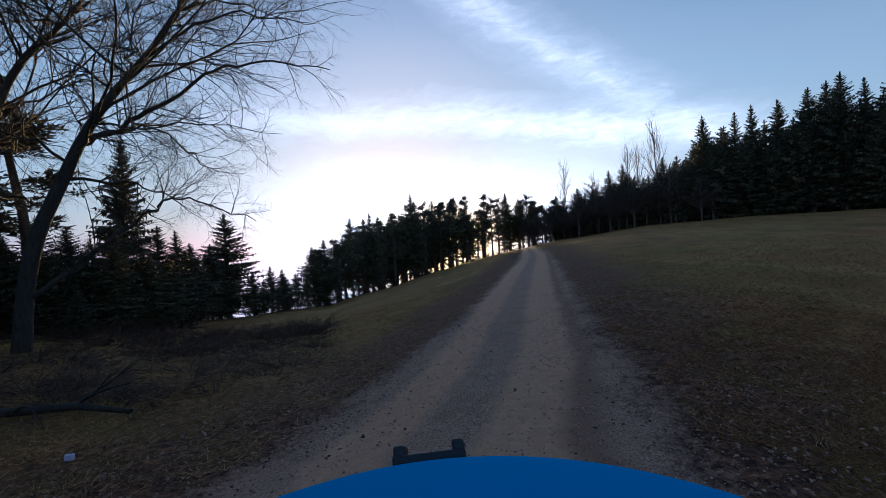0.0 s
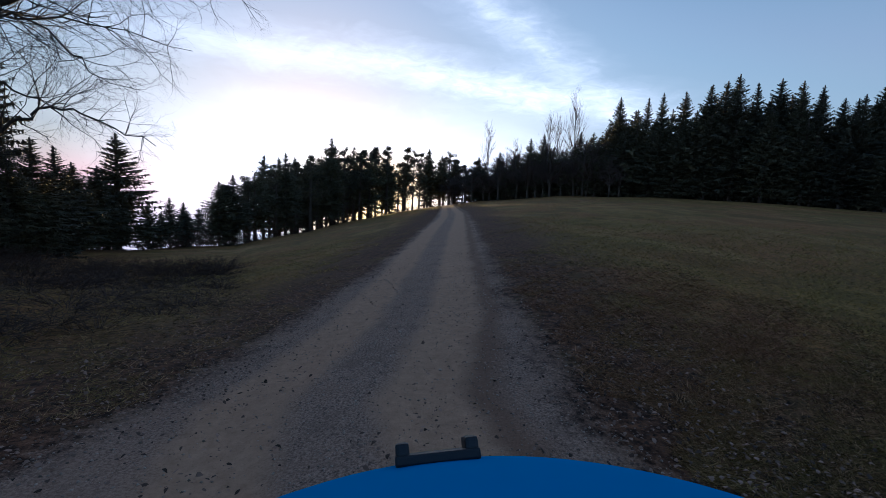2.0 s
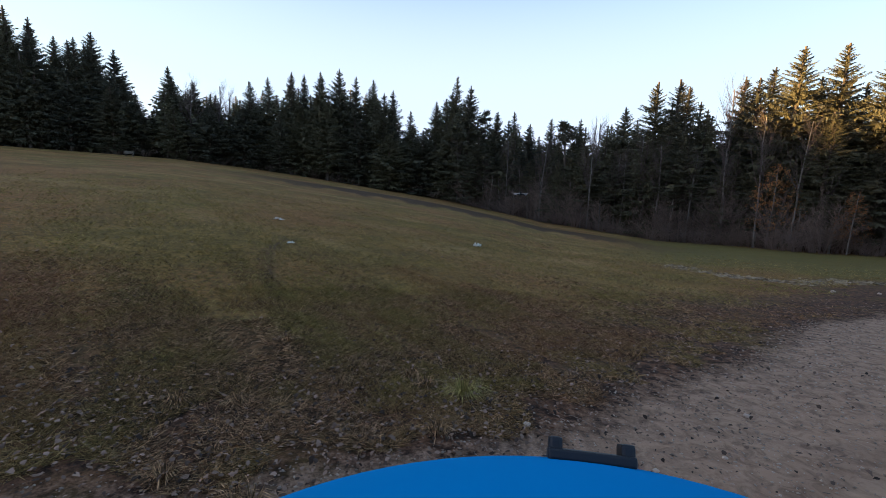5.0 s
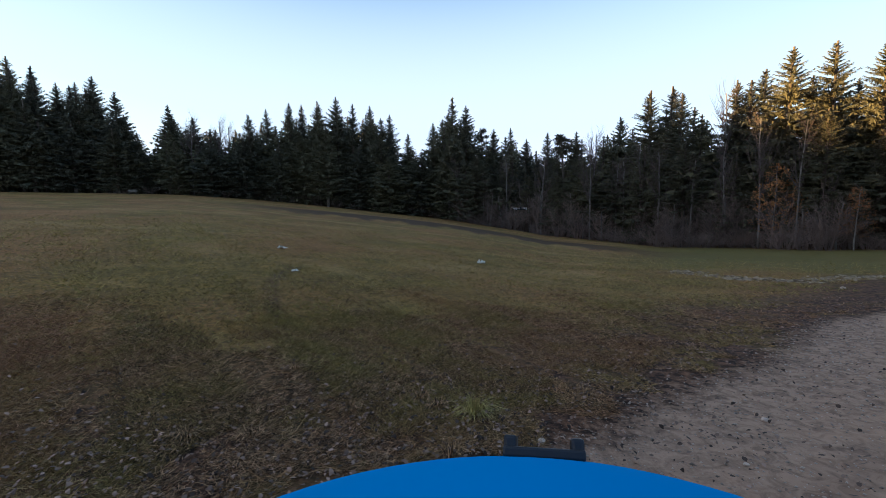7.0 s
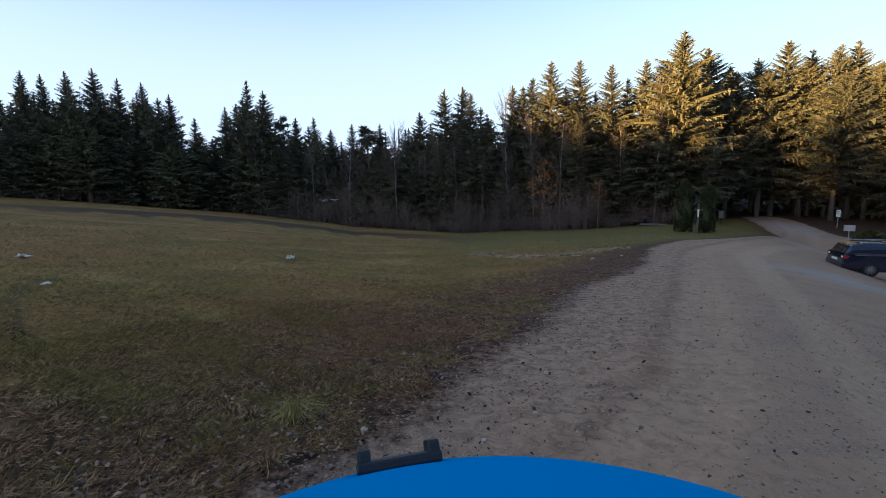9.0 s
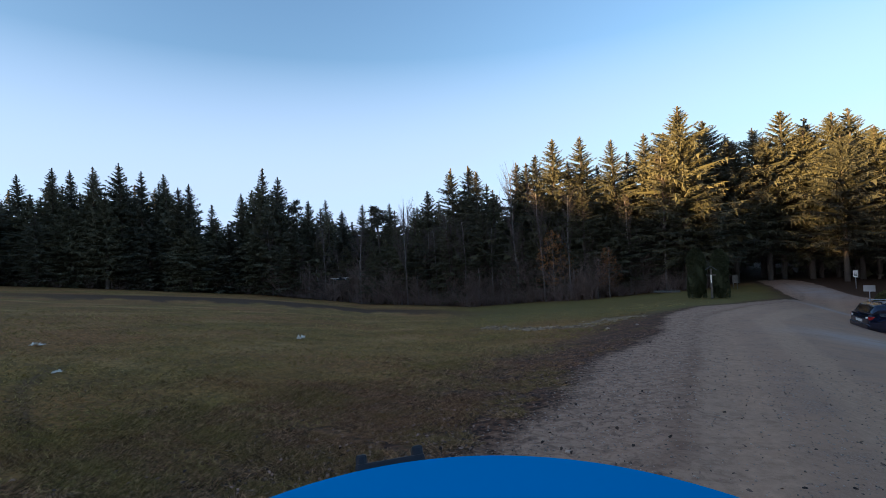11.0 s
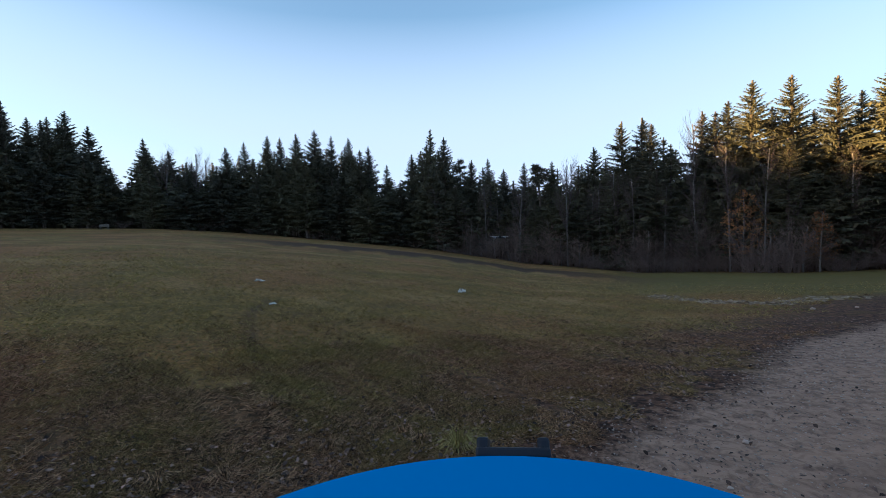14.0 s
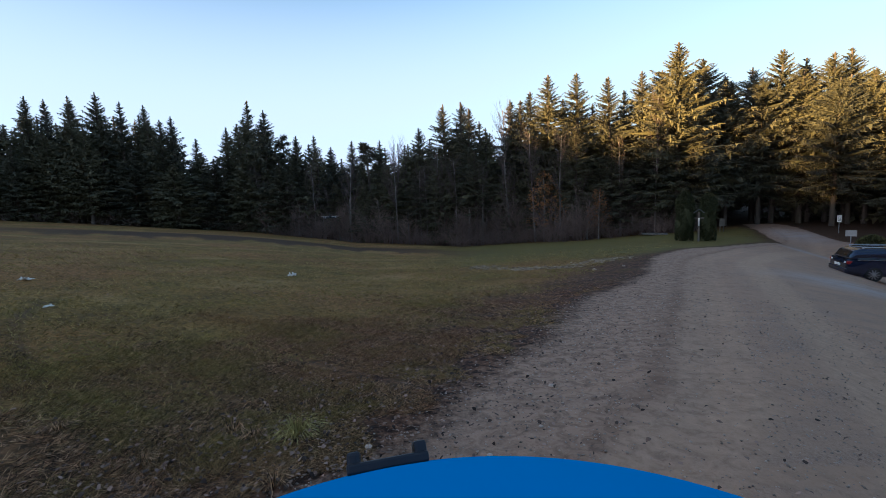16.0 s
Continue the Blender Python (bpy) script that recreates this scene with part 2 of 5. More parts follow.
M_GRASS = foliage("grass_blades", (0.064, 0.045, 0.013), (0.600, 0.415, 0.135), 0.8, 0.0, 1.2, ((0.410, 0.315, 0.080), (0.580, 0.330, 0.125)))
M_STRAW = foliage("dry_grass", (0.010, 0.005, 0.003), (0.800, 0.440, 0.225), 0.8, 0.0, 1.7, ((0.430, 0.290, 0.085), (0.480, 0.215, 0.112)))
M_TURF = foliage("turf_blades", (0.018, 0.012, 0.005), (0.470, 0.285, 0.108), 0.8, 0.0, 1.4, ((0.420, 0.300, 0.078), (0.480, 0.225, 0.110)))
M_TUFT = foliage("yellow_grass", (0.20, 0.15, 0.04), (0.52, 0.40, 0.13), 0.8, 0.0)
M_LEAF = foliage("dead_leaves", (0.030, 0.017, 0.012), (0.430, 0.262, 0.190), 0.8, 0.0, 1.3)
M_PEBBLE = foliage("pebbles", (0.17, 0.122, 0.095), (0.55, 0.41, 0.32), 0.9, 0.0)
M_WHITE = plain("white_plastic", (0.78, 0.73, 0.66), 0.6)
M_BLUE = plain("blue_shell", (0.003, 0.225, 0.55), 0.9, grain=0.03, scale=12)
M_BLUE.node_tree.nodes["Principled BSDF"].inputs["Specular IOR Level"].default_value = 0.03
M_BLACK = plain("black_plastic", (0.016, 0.016, 0.020), 0.5)
M_PAINT = plain("car_paint", (0.010, 0.016, 0.045), 0.22, 0.3, 0.06, 3.0, 1.0)
M_GLASS = plain("car_glass", (0.015, 0.018, 0.022), 0.06)
M_CHROME = plain("bright_metal", (0.62, 0.63, 0.65), 0.28, 1.0)
M_TYRE = plain("tyre_rubber", (0.018, 0.018, 0.019), 0.85)
M_RED = plain("red_lens", (0.36, 0.012, 0.012), 0.2)
M_WOOD = bark("weathered_wood", (0.06, 0.05, 0.04), (0.17, 0.145, 0.12), 20.0)
M_STEEL = plain("galvanised_steel", (0.36, 0.37, 0.38), 0.45, 0.9)
M_ROOF = plain("slate_sheet", (0.09, 0.095, 0.11), 0.6)

# ---- mesh helpers ----
def tri_mesh(name, verts, faces, mat=None):
    """A mesh from arrays of vertices and of triangles."""
    me = bpy.data.meshes.new(name)
    verts, faces = np.asarray(verts, np.float32), np.asarray(faces, np.int32)
    me.vertices.add(len(verts))
    me.vertices.foreach_set("co", verts.ravel())
    me.loops.add(faces.size)
    me.loops.foreach_set("vertex_index", faces.ravel())
    me.polygons.add(len(faces))
    me.polygons.foreach_set("loop_start", np.arange(0, faces.size, faces.shape[1], dtype=np.int32))
    me.update(calc_edges=True)
    if mat:
        me.materials.append(mat)
    return me


def joined(pieces):
    """Several (verts, faces) as one."""
    vs, fs, n = [], [], 0
    for v, f in pieces:
        vs.append(np.asarray(v))
        fs.append(np.asarray(f) + n)
        n += len(v)
    return np.concatenate(vs), np.concatenate(fs)


def part(name, me, parent, label="", at=None):
    ob = new(name, me)
    ob.parent = parent
    if at is not None:
        ob.matrix_basis = at
    if label:
        tagged(ob, label)
    return ob


def bm_mesh(name, bm, mat, smooth_faces=False):
    me = bpy.data.meshes.new(name)
    bm.normal_update()
    bm.to_mesh(me)
    bm.free()
    me.materials.append(mat)
    if smooth_faces:
        me.polygons.foreach_set("use_smooth", [True] * len(me.polygons))
    return me


def box(bm, size, at=(0, 0, 0), bevel=0.0, turn=None):
    m = Matrix.Translation(at) @ (turn or Matrix.Identity(4)) @ Matrix.Diagonal((*size, 1))
    made = bmesh.ops.create_cube(bm, size=1, matrix=m)
    if bevel:
        edges = list({e for v in made["verts"] for e in v.link_edges})
        bmesh.ops.bevel(bm, geom=edges, offset=bevel, segments=2, affect="EDGES", profile=0.6)
    return bm


def rod(bm, a, b, r0, r1=None, sides=10):
    a, b = Vector(a), Vector(b)
    m = Matrix.Translation((a + b) / 2) @ (b - a).to_track_quat("Z", "Y").to_matrix().to_4x4()
    bmesh.ops.create_cone(bm, cap_ends=True, segments=sides, radius1=r0, radius2=r0 if r1 is None else r1, depth=(b - a).length, matrix=m)
    return bm


def tube(points, radii, sides):
    """A tapered tube along points: (verts, triangles)."""
    p = np.asarray(points, float)
    n = len(p)
    d = np.gradient(p, axis=0)
    d /= np.linalg.norm(d, axis=1)[:, None] + 1e-9
    ref = np.where(np.abs(d[:, 2:3]) > 0.9, np.array([[1.0, 0, 0]]), np.array([[0, 0, 1.0]]))
    u = np.cross(d, ref)
    u /= np.linalg.norm(u, axis=1)[:, None] + 1e-9
    w = np.cross(d, u)
    a = np.arange(sides) * 2 * np.pi / sides
    ring = np.cos(a)[None, :, None] * u[:, None] + np.sin(a)[None, :, None] * w[:, None]
    v = (p[:, None] + ring * np.asarray(radii)[:, None, None]).reshape(-1, 3)
    i, j = np.meshgrid(np.arange(n - 1), np.arange(sides), indexing="ij")
    q0, q1 = i * sides + j, i * sides + (j + 1) % sides
    q2, q3 = q1 + sides, q0 + sides
    f = np.concatenate([np.stack([q0, q1, q2], -1).reshape(-1, 3), np.stack([q0, q2, q3], -1).reshape(-1, 3)])
    return v, f


def blades(base, tip, width, side):
    """Many narrow diamonds from base to tip: (verts, triangles)."""
    mid = base * 0.55 + tip * 0.45
    v = np.stack([base, mid + side * width[:, None], tip, mid - side * width[:, None]], 1).reshape(-1, 3)
    k = np.arange(len(base))[:, None] * 4
    return v, np.concatenate([k + np.array([[0, 1, 2]]), k + np.array([[0, 2, 3]])])


def spikes(base, tip, width, side):
    """Many narrow triangles from base to tip: (verts, triangles)."""
    low = base * 0.85 + tip * 0.15
    v = np.stack([low + side * width[:, None], tip, low - side * width[:, None]], 1).reshape(-1, 3)
    return v, np.arange(len(base) * 3).reshape(-1, 3)


def unit(v):
    return v / (np.linalg.norm(v, axis=-1, keepdims=True) + 1e-9)


# ---- the lie of the land: compass bearing, distance of the wood's edge, height of the ground there ----
EDGE = [(-180, 26, -0.6), (-150, 20, -0.3), (-135, 24, -1.2), (-122, 44, -4.2), (-112, 66, -6.6), (-104, 84, -6.3),
        (-97, 104, -4.8), (-88, 125, -1.8), (-84, 118, -0.2), (-74, 108, 2.2), (-64, 102, 2.8), (-55, 97, 2.7), (-45, 92, 2.1),
        (-39, 90, 1.6), (-32, 88, 0.6), (-23, 85, -1.1), (-9, 80, -3.6), (3, 72, -5.6), (16, 64, -6.0), (30, 60, -5.0),
        (42, 62, -4.2), (49, 70, -3.9), (56, 70, -4.0), (66, 56, -4.0), (90, 48, -3.2), (130, 36, -1.6), (180, 26, -0.6)]
EDGE_A, EDGE_D, EDGE_H = (np.array(c, float) for c in zip(*EDGE))


def smooth(e0, e1, v):
    s = np.clip((v - e0) / (e1 - e0), 0, 1)
    return s * s * (3 - 2 * s)


def bearing(x, y):
    return np.degrees(np.arctan2(x, y))


def edge(x, y):
    """Distance and ground height of the wood's edge in the direction of (x, y)."""
    a = bearing(x, y)
    return np.interp(a, EDGE_A, EDGE_D), np.interp(a, EDGE_A, EDGE_H)


def valley(a):
    """One towards the valley in the west, nought elsewhere."""
    return smooth(-142, -122, a) * (1 - smooth(-86, -76, a))


def land(x, y):
    """Height of the ground at (x, y), numbers or arrays."""
    x, y = np.asarray(x, float), np.asarray(y, float)
    r = np.hypot(x, y)
    d, h = edge(x, y)
    a = bearing(x, y)
    early = smooth(38, 60, a) * (1 - smooth(85, 110, a))     # the yard falls sooner and then runs level
    reach = d * (1 - 0.5 * early)
    s = np.clip((np.sqrt(r * r + 9) - 3) / (np.sqrt(reach * reach + 9) - 3), 0, 1)
    z = h * s
    z = z - valley(a) * 0.15 * np.clip(r - d - 1.5, 0, 5000)     # beyond its western crest the hill falls away
    unseen_rise = smooth(-84, -74, a) * (1 - smooth(62, 80, a))     # ground raised behind the edge, unseen, to block horizon glow between trunks
    z = z + unseen_rise * 0.16 * np.clip(r - d - 16, 0, 90)
    z = z + 0.05 * np.sin(x * 0.23 + 1.3) * np.cos(y * 0.19) * smooth(4, 20, r) + 0.012 * np.sin(x * 1.9) * np.sin(y * 1.7 + 0.6)
    return z


# ---- ground: gravel lane and yard, meadow ----
YARD = [(-135, 7.6), (-48, 4.35), (-16, 2.1), (-8, 1.45), (-3, 1.35), (-1.2, 2.1), (0, 3.0), (0.8, 3.7), (1.5, 4.7), (2.6, 5.6),
        (3.6, 6.7), (5.2, 8.9), (6.9, 10.0), (9.3, 12.2), (13.5, 17.2), (18.2, 20.9), (22.2, 22.4), (28.5, 26.0), (34.5, 29.2), (37.3, 31.8), (40.5, 35.5), (44.7, 40.5),
        (48.5, 45.5), (51, 48.5), (53.2, 47.5), (53, 44.5), (51, 41), (47.5, 36.5), (43, 30.5), (44, 27), (47, 20), (45, 8), (36, 0), (20, -4), (6, -3.6),
        (0, -3), (-4, -2.5), (-9, -1.95), (-14, -1.3), (-23, -0.5), (-48, 1.1), (-100, 3.4), (-135, 4.6)]
LANE = [(-135, 6.0), (-48, 2.7), (-16, 0.3), (-7, -0.3), (-4, -0.8), (0, 0.0), (3.9, 2.8), (8, 7.3), (14, 14.0), (22, 19.6), (34, 26.8), (43, 34), (50, 42)]


def to_line(x, y, points, closed):
    """Distance to a line of points, and the side (+ left of it)."""
    best, side = np.full(np.shape(x), 1e9), np.ones(np.shape(x))
    n = len(points)
    for i in range(n if closed else n - 1):
        (x0, y0), (x1, y1) = points[i], points[(i + 1) % n]
        ex, ey = x1 - x0, y1 - y0
        t = np.clip(((x - x0) * ex + (y - y0) * ey) / (ex * ex + ey * ey), 0, 1)
        d = np.hypot(x - x0 - t * ex, y - y0 - t * ey)
        c = np.sign(ex * (y - y0) - ey * (x - x0))
        side = np.where(d < best, c, side)
        best = np.minimum(best, d)
    return best, side


def gravel(x, y):
    """How many metres (x, y) lies inside the gravel, less than nought outside."""
    x, y = np.asarray(x, float), np.asarray(y, float)
    d, _ = to_line(x, y, YARD, True)
    inside = np.zeros(np.shape(x), bool)
    for (x0, y0), (x1, y1) in zip(YARD, YARD[1:] + YARD[:1]):
        cut = ((y0 > y) != (y1 > y)) & (x < (x1 - x0) * (y - y0) / (y1 - y0 + 1e-12) + x0)
        inside ^= cut
    return np.where(inside, d, -d)


def build_ground():
    radii = np.concatenate([[0.0], np.linspace(0.4, 12, 110), np.geomspace(12.2, 160, 110), np.geomspace(175, 4000, 24)])
    turns = 480
    ang = np.arange(turns) * 2 * np.pi / turns
    x, y = (radii[:, None] * np.sin(ang)).ravel(), (radii[:, None] * np.cos(ang)).ravel()
    z = land(x, y)
    far = smooth(160, 600, np.hypot(x, y)) * (1 - valley(bearing(x, y)))
    z = z * (1 - far) - 12 * far
    g = gravel(x, y)
    r = np.hypot(x, y)
    g = np.where((g < 0) & (x > 0), g * (1 + 2.5 * smooth(18, 30, r)), g)
    d, s = to_line(x, y, LANE, False)
    r, a, de = np.hypot(x, y), bearing(x, y), edge(x, y)[0]
    wave = 0.025 * np.sin(a * 0.9) + 0.018 * np.sin(a * 2.3 + 1)
    soil_shade = smooth(0.51, 0.57, r / de + wave) * (1 - smooth(0.66, 0.71, r / de)) * smooth(-40, -22, a) * (1 - smooth(4, 24, a)) * 0.95
    soil_shade = np.maximum(soil_shade, smooth(-2, 3, r - de))
    # darkens the southern verge: shade of overhanging trees, put into the ground colour
    soil_shade = np.maximum(soil_shade, 0.92 * smooth(1.0, 3.0, -g + 0.8 * np.sin(x * 1.3) * np.sin(y * 0.9)) * (1 - smooth(-117, -107, a)) * (1 - smooth(20, 32, r)) * (1 - smooth(-175, -165, -a)) * (y < 0))
    lush = 0.85 * smooth(19, 28, r) * smooth(8, 20, a) * (1 - smooth(47, 51, a)) * smooth(0.3, 1.5, -g) * (1 - smooth(-4, 0, r - de))
    soil_shade = np.maximum(soil_shade, smooth(46, 51, a) * (1 - smooth(90, 110, a)) * smooth(40, 45, r) * smooth(0.2, 1.0, -g))
    scuff, _ = to_line(x, y, [(-5.6, 10.6), (-4.9, 8.3), (-3.9, 6.6), (-2.9, 5.2), (-2.2, 4.4)], False)
    soil_shade = np.maximum(soil_shade, 0.7 * (1 - smooth(0.05, 0.2, scuff)) * (0.6 + 0.4 * np.sin(x * 5 + y * 3)))
    pale = np.zeros(len(x))
    for px, py, length, width, turned in ((17.0, 11.4, 5.0, 1.5, 5), (31.6, 24.6, 4.2, 1.3, 70), (44.5, 36.0, 9.0, 2.6, 55)):
        c, sn = math.cos(radians(turned)), math.sin(radians(turned))
        u, w = ((x - px) * c + (y - py) * sn) / length, ((y - py) * c - (x - px) * sn) / width
        pale = np.maximum(pale, 0.9 * (1 - smooth(0.2, 1.2, np.hypot(u, w))))
    z = z - 0.03 * (np.exp(-((d - 0.8) / 0.3) ** 2)) * (g > 0)
    i, j = np.meshgrid(np.arange(len(radii) - 1), np.arange(turns), indexing="ij")
    q = np.stack([i * turns + j, i * turns + (j + 1) % turns, (i + 1) * turns + (j + 1) % turns, (i + 1) * turns + j], -1).reshape(-1, 4)
    is_lane = g[q].max(1) > -0.9
    for name, mask, label, cat in (("ground", ~is_lane, "olive winter meadow with brown leaf litter and dry grass", "meadow"),
                                   ("road", is_lane, "grey gravel lane and yard with worn wheel tracks", "gravel road")):
        used, back = np.unique(q[mask], return_inverse=True)
        me = tri_mesh(name, np.stack([x, y, z], 1)[used], back.reshape(-1, 4)[:, ::-1], M_GROUND)
        for key, values in (("gravel", g), ("across", d * s), ("soil_shade", soil_shade), ("lush", lush), ("yard", smooth(0.5, 4.0, x + 0.5 * y)), ("pale", pale)):
            me.attributes.new(key, "FLOAT", "POINT").data.foreach_set("value", values[used].astype(np.float32))
        me.polygons.foreach_set("use_smooth", [True] * len(me.polygons))
        tagged(new(name, me), label, cat, kind="structure")


build_ground()

# ---- trees ----
def stem(height, r0, bend, rng, n=9, top=1.0):
    t = np.linspace(0, top, n)
    wob = np.cumsum(rng.normal(0, bend, (n, 2)), 0) * t[:, None]
    return np.column_stack([wob, t * height]), r0 * (1 - 0.93 * t) + 0.004


def spruce_mesh(rng, whorls=30, slope=0.30, cap=0.19, low=0.08, pairs=5, sparse=0.1, wide=0.27):
    """Trunk and crown of a spruce one metre high: whorls of boughs with hanging sprays."""
    p, r = stem(1.0, 0.012, 0.0012, rng)
    wood = [tube(p, r, 7)]
    for i in range(int(low * 90)):
        a, zz = rng.uniform(0, 6.28), rng.uniform(0.05, low + 0.05)
        v = np.array([math.cos(a), math.sin(a), -0.25]) * rng.uniform(0.02, 0.09)
        wood.append(tube(np.array([[0, 0, zz], v * 0.5 + (0, 0, zz), v + (0, 0, zz - 0.01)]), (0.0022, 0.0016, 0.0007), 3))
    trunk = joined(wood)
    base, tip, wid, side = [], [], [], []
    z, lean = low, rng.uniform(0, 6.28)
    up = np.array([0, 0, 1.0])
    while z < 0.985:
        s = (z - low) / (1 - low)
        length = min(slope * (1 - z) + 0.006, cap * (0.8 + 0.2 * min(1, s * 5)))
        count = rng.integers(5, 8)
        for i in range(count):
            if rng.random() < sparse:
                continue
            a = lean + i * 6.283 / count + rng.uniform(-0.35, 0.35)
            L = length * rng.uniform(0.6, 1.2)
            rise = -0.34 + 0.8 * s + rng.uniform(-0.14, 0.14)
            out = np.array([math.cos(a), math.sin(a), 0])
            t = np.linspace(0.0, 1, pairs + 1)
            spine = out * (t * L)[:, None] + up * (rise * t * L + 0.16 * L * t * t + z + rng.uniform(-0.006, 0.006))[:, None]
            across = np.array([-math.sin(a), math.cos(a), 0])
            base.append(spine[0]); tip.append(spine[-1] + out * 0.06 * L); wid.append(0.05 * L + 0.002); side.append(unit(across + up * rng.uniform(-1, 1)))
            for j in range(1, pairs + 1):
                reach = L * (0.40 if pairs < 5 else 0.26 if pairs < 10 else 0.17) * (1.15 - 0.5 * t[j]) * rng.uniform(0.65, 1.3) + 0.005
                for sgn in (-1, 1):
                    v = unit(out * 0.9 + across * sgn + up * rng.uniform(-0.8, 0.1))
                    base.append(spine[j] - out * reach * 0.2); tip.append(spine[j] + v * reach); wid.append(reach * wide * rng.uniform(0.75, 1.25))
                    side.append(unit(np.cross(v, rng.normal(0, 1, 3))))
                v = unit(up * -1.0 + out * rng.uniform(-0.1, 0.5) + across * rng.uniform(-0.4, 0.4))
                base.append(spine[j] + up * 0.1 * reach); tip.append(spine[j] + v * reach * rng.uniform(0.6, 1.0)); wid.append(reach * wide * rng.uniform(0.8, 1.3))
                side.append(unit(np.cross(v, rng.normal(0, 1, 3))))
        lean += 2.4
        z += (0.040 - 0.024 * s) * 30 / whorls * rng.uniform(0.8, 1.2)
    base.append(np.array([0, 0, 0.955])); tip.append(np.array([0, 0, 1.01])); wid.append(0.0025); side.append(np.array([1.0, 0, 0]))
    return trunk, spikes(np.array(base), np.array(tip), np.array(wid), np.array(side))


def cluster(rng, at, radius, count):
    """A loose ball of needle or leaf sprays."""
    d = unit(rng.normal(0, 1, (count, 3)))
    b = at + d * radius * rng.uniform(0.1, 0.75, (count, 1)) * np.array([1, 1, 0.62])
    v = unit(d + np.array([0, 0, 0.35]) + rng.normal(0, 0.4, (count, 3)))
    L = radius * rng.uniform(0.35, 0.7, count)
    return spikes(b, b + v * L[:, None], L * min(0.3, 1.5 / math.sqrt(count)), unit(np.cross(v, rng.normal(0, 1, (count, 3)))))


def pine_mesh(rng, crown=0.6, spread=0.15, tufts=46):
    """Trunk with dead stubs, and the clumped, broken crown of a pine one metre high."""
    p, r = stem(1.0, 0.011, 0.004, rng, 10, 0.97)
    wood, green = [tube(p, r, 7)], []
    for i in range(58):
        live = i < 46
        z = 1 - crown * rng.uniform(0.01, 1.0) ** 0.85 if live else rng.uniform(0.2, 1 - crown)
        s = (z - 1 + crown) / crown
        L = spread * rng.uniform(0.35, 1.25) * (min(1.0, (1.03 - s) * 1.5) * (0.75 + 0.25 * min(1, s * 4)) if live else 0.6) + 0.012
        a = rng.uniform(0, 6.28)
        start = np.array([np.interp(z, p[:, 2], p[:, 0]), np.interp(z, p[:, 2], p[:, 1]), z])
        t = np.linspace(0, 1, 5)[:, None]
        limb = start + np.array([math.cos(a), math.sin(a), 0]) * L * t + np.array([0, 0, 1]) * L * (0.05 * t + 0.3 * t * t) + rng.normal(0, 0.03 * L, (5, 3)) * t
        wood.append(tube(limb, np.linspace(0.003, 0.001, 5), 4))
        if live:
            for q in (2, 3, 4):
                green.append(cluster(rng, limb[q] + rng.normal(0, 0.008, 3), 0.036 * rng.uniform(0.6, 1.3), tufts))
    green.append(cluster(rng, p[-1] - np.array([0, 0, 0.015]), 0.036, 50))
    return joined(wood), joined(green)


def grow(rng, start, way, length, r0, level, out, droop, levels, kids=(5, 6, 7, 5), up=0.12, spread=0.75):
    """A bare branch and all that grows from it, as tubes in out."""
    n = 6 if level < 2 else 4 if level < 3 else 3
    pts, d = [np.array(start)], np.array(way, float)
    for i in range(n):
        d = unit(d + rng.normal(0, 0.17, 3) + np.array([0, 0, up if level < 2 else up - droop]))
        pts.append(pts[-1] + d * length / n)
    pts = np.array(pts)
    r1 = r0 * (0.35 if level < levels else 0.3)
    out.append(tube(pts, np.linspace(r0, r1, n + 1), (8, 6, 4, 3, 3)[min(level, 4)]))
    if level >= levels:
        return
    for k in range(kids[min(level, len(kids) - 1)]):
        s = rng.uniform(0.25, 1.0) if k else 1.0
        i = min(n - 1, int(s * n))
        at = pts[i] + (pts[i + 1] - pts[i]) * (s * n - i)
        main = unit(pts[i + 1] - pts[i])
        v = unit(main + unit(np.cross(main, rng.normal(0, 1, 3))) * spread * rng.uniform(0.6, 1.3))
        grow(rng, at, v, length * rng.uniform(0.42, 0.68) * (1.15 - 0.4 * s), r0 * (0.62 - 0.25 * s) * (0.9 if level else 0.75), level + 1, out, droop, levels, kids, up, spread)


def bare_mesh(rng, levels=3, kids=(9, 5, 5), up=0.16, fork=0.3):
    """A leafless tree one metre high: trunk, boughs."""
    p, r = stem(1.0, 0.0085, 0.008, rng, 10, 0.96)
    boughs = []
    for i in range(kids[0] * 2):
        z = rng.uniform(fork, 0.97)
        a = rng.uniform(0, 6.28)
        start = np.array([np.interp(z, p[:, 2], p[:, 0]), np.interp(z, p[:, 2], p[:, 1]), z])
        grow(rng, start, (math.cos(a), math.sin(a), 1.0), 0.34 * (1.15 - z) + 0.05, 0.0065 * (1.25 - z), 2, boughs, 0.0, 1 + levels, (0, 0, 5, 4), up)
    return tube(p, r, 7), joined(boughs)


def tree_kind(name, label, cat, trunk, crown, m_trunk, m_crown, crown_name):
    """A model tree at the origin, one metre high, with its parts; it is moved away or copied later."""
    root = new(name)
    tagged(root, label, cat)
    part("trunk", tri_mesh("trunk", *trunk, m_trunk), root)
    part(crown_name, tri_mesh(crown_name, *crown, m_crown), root)
    return root


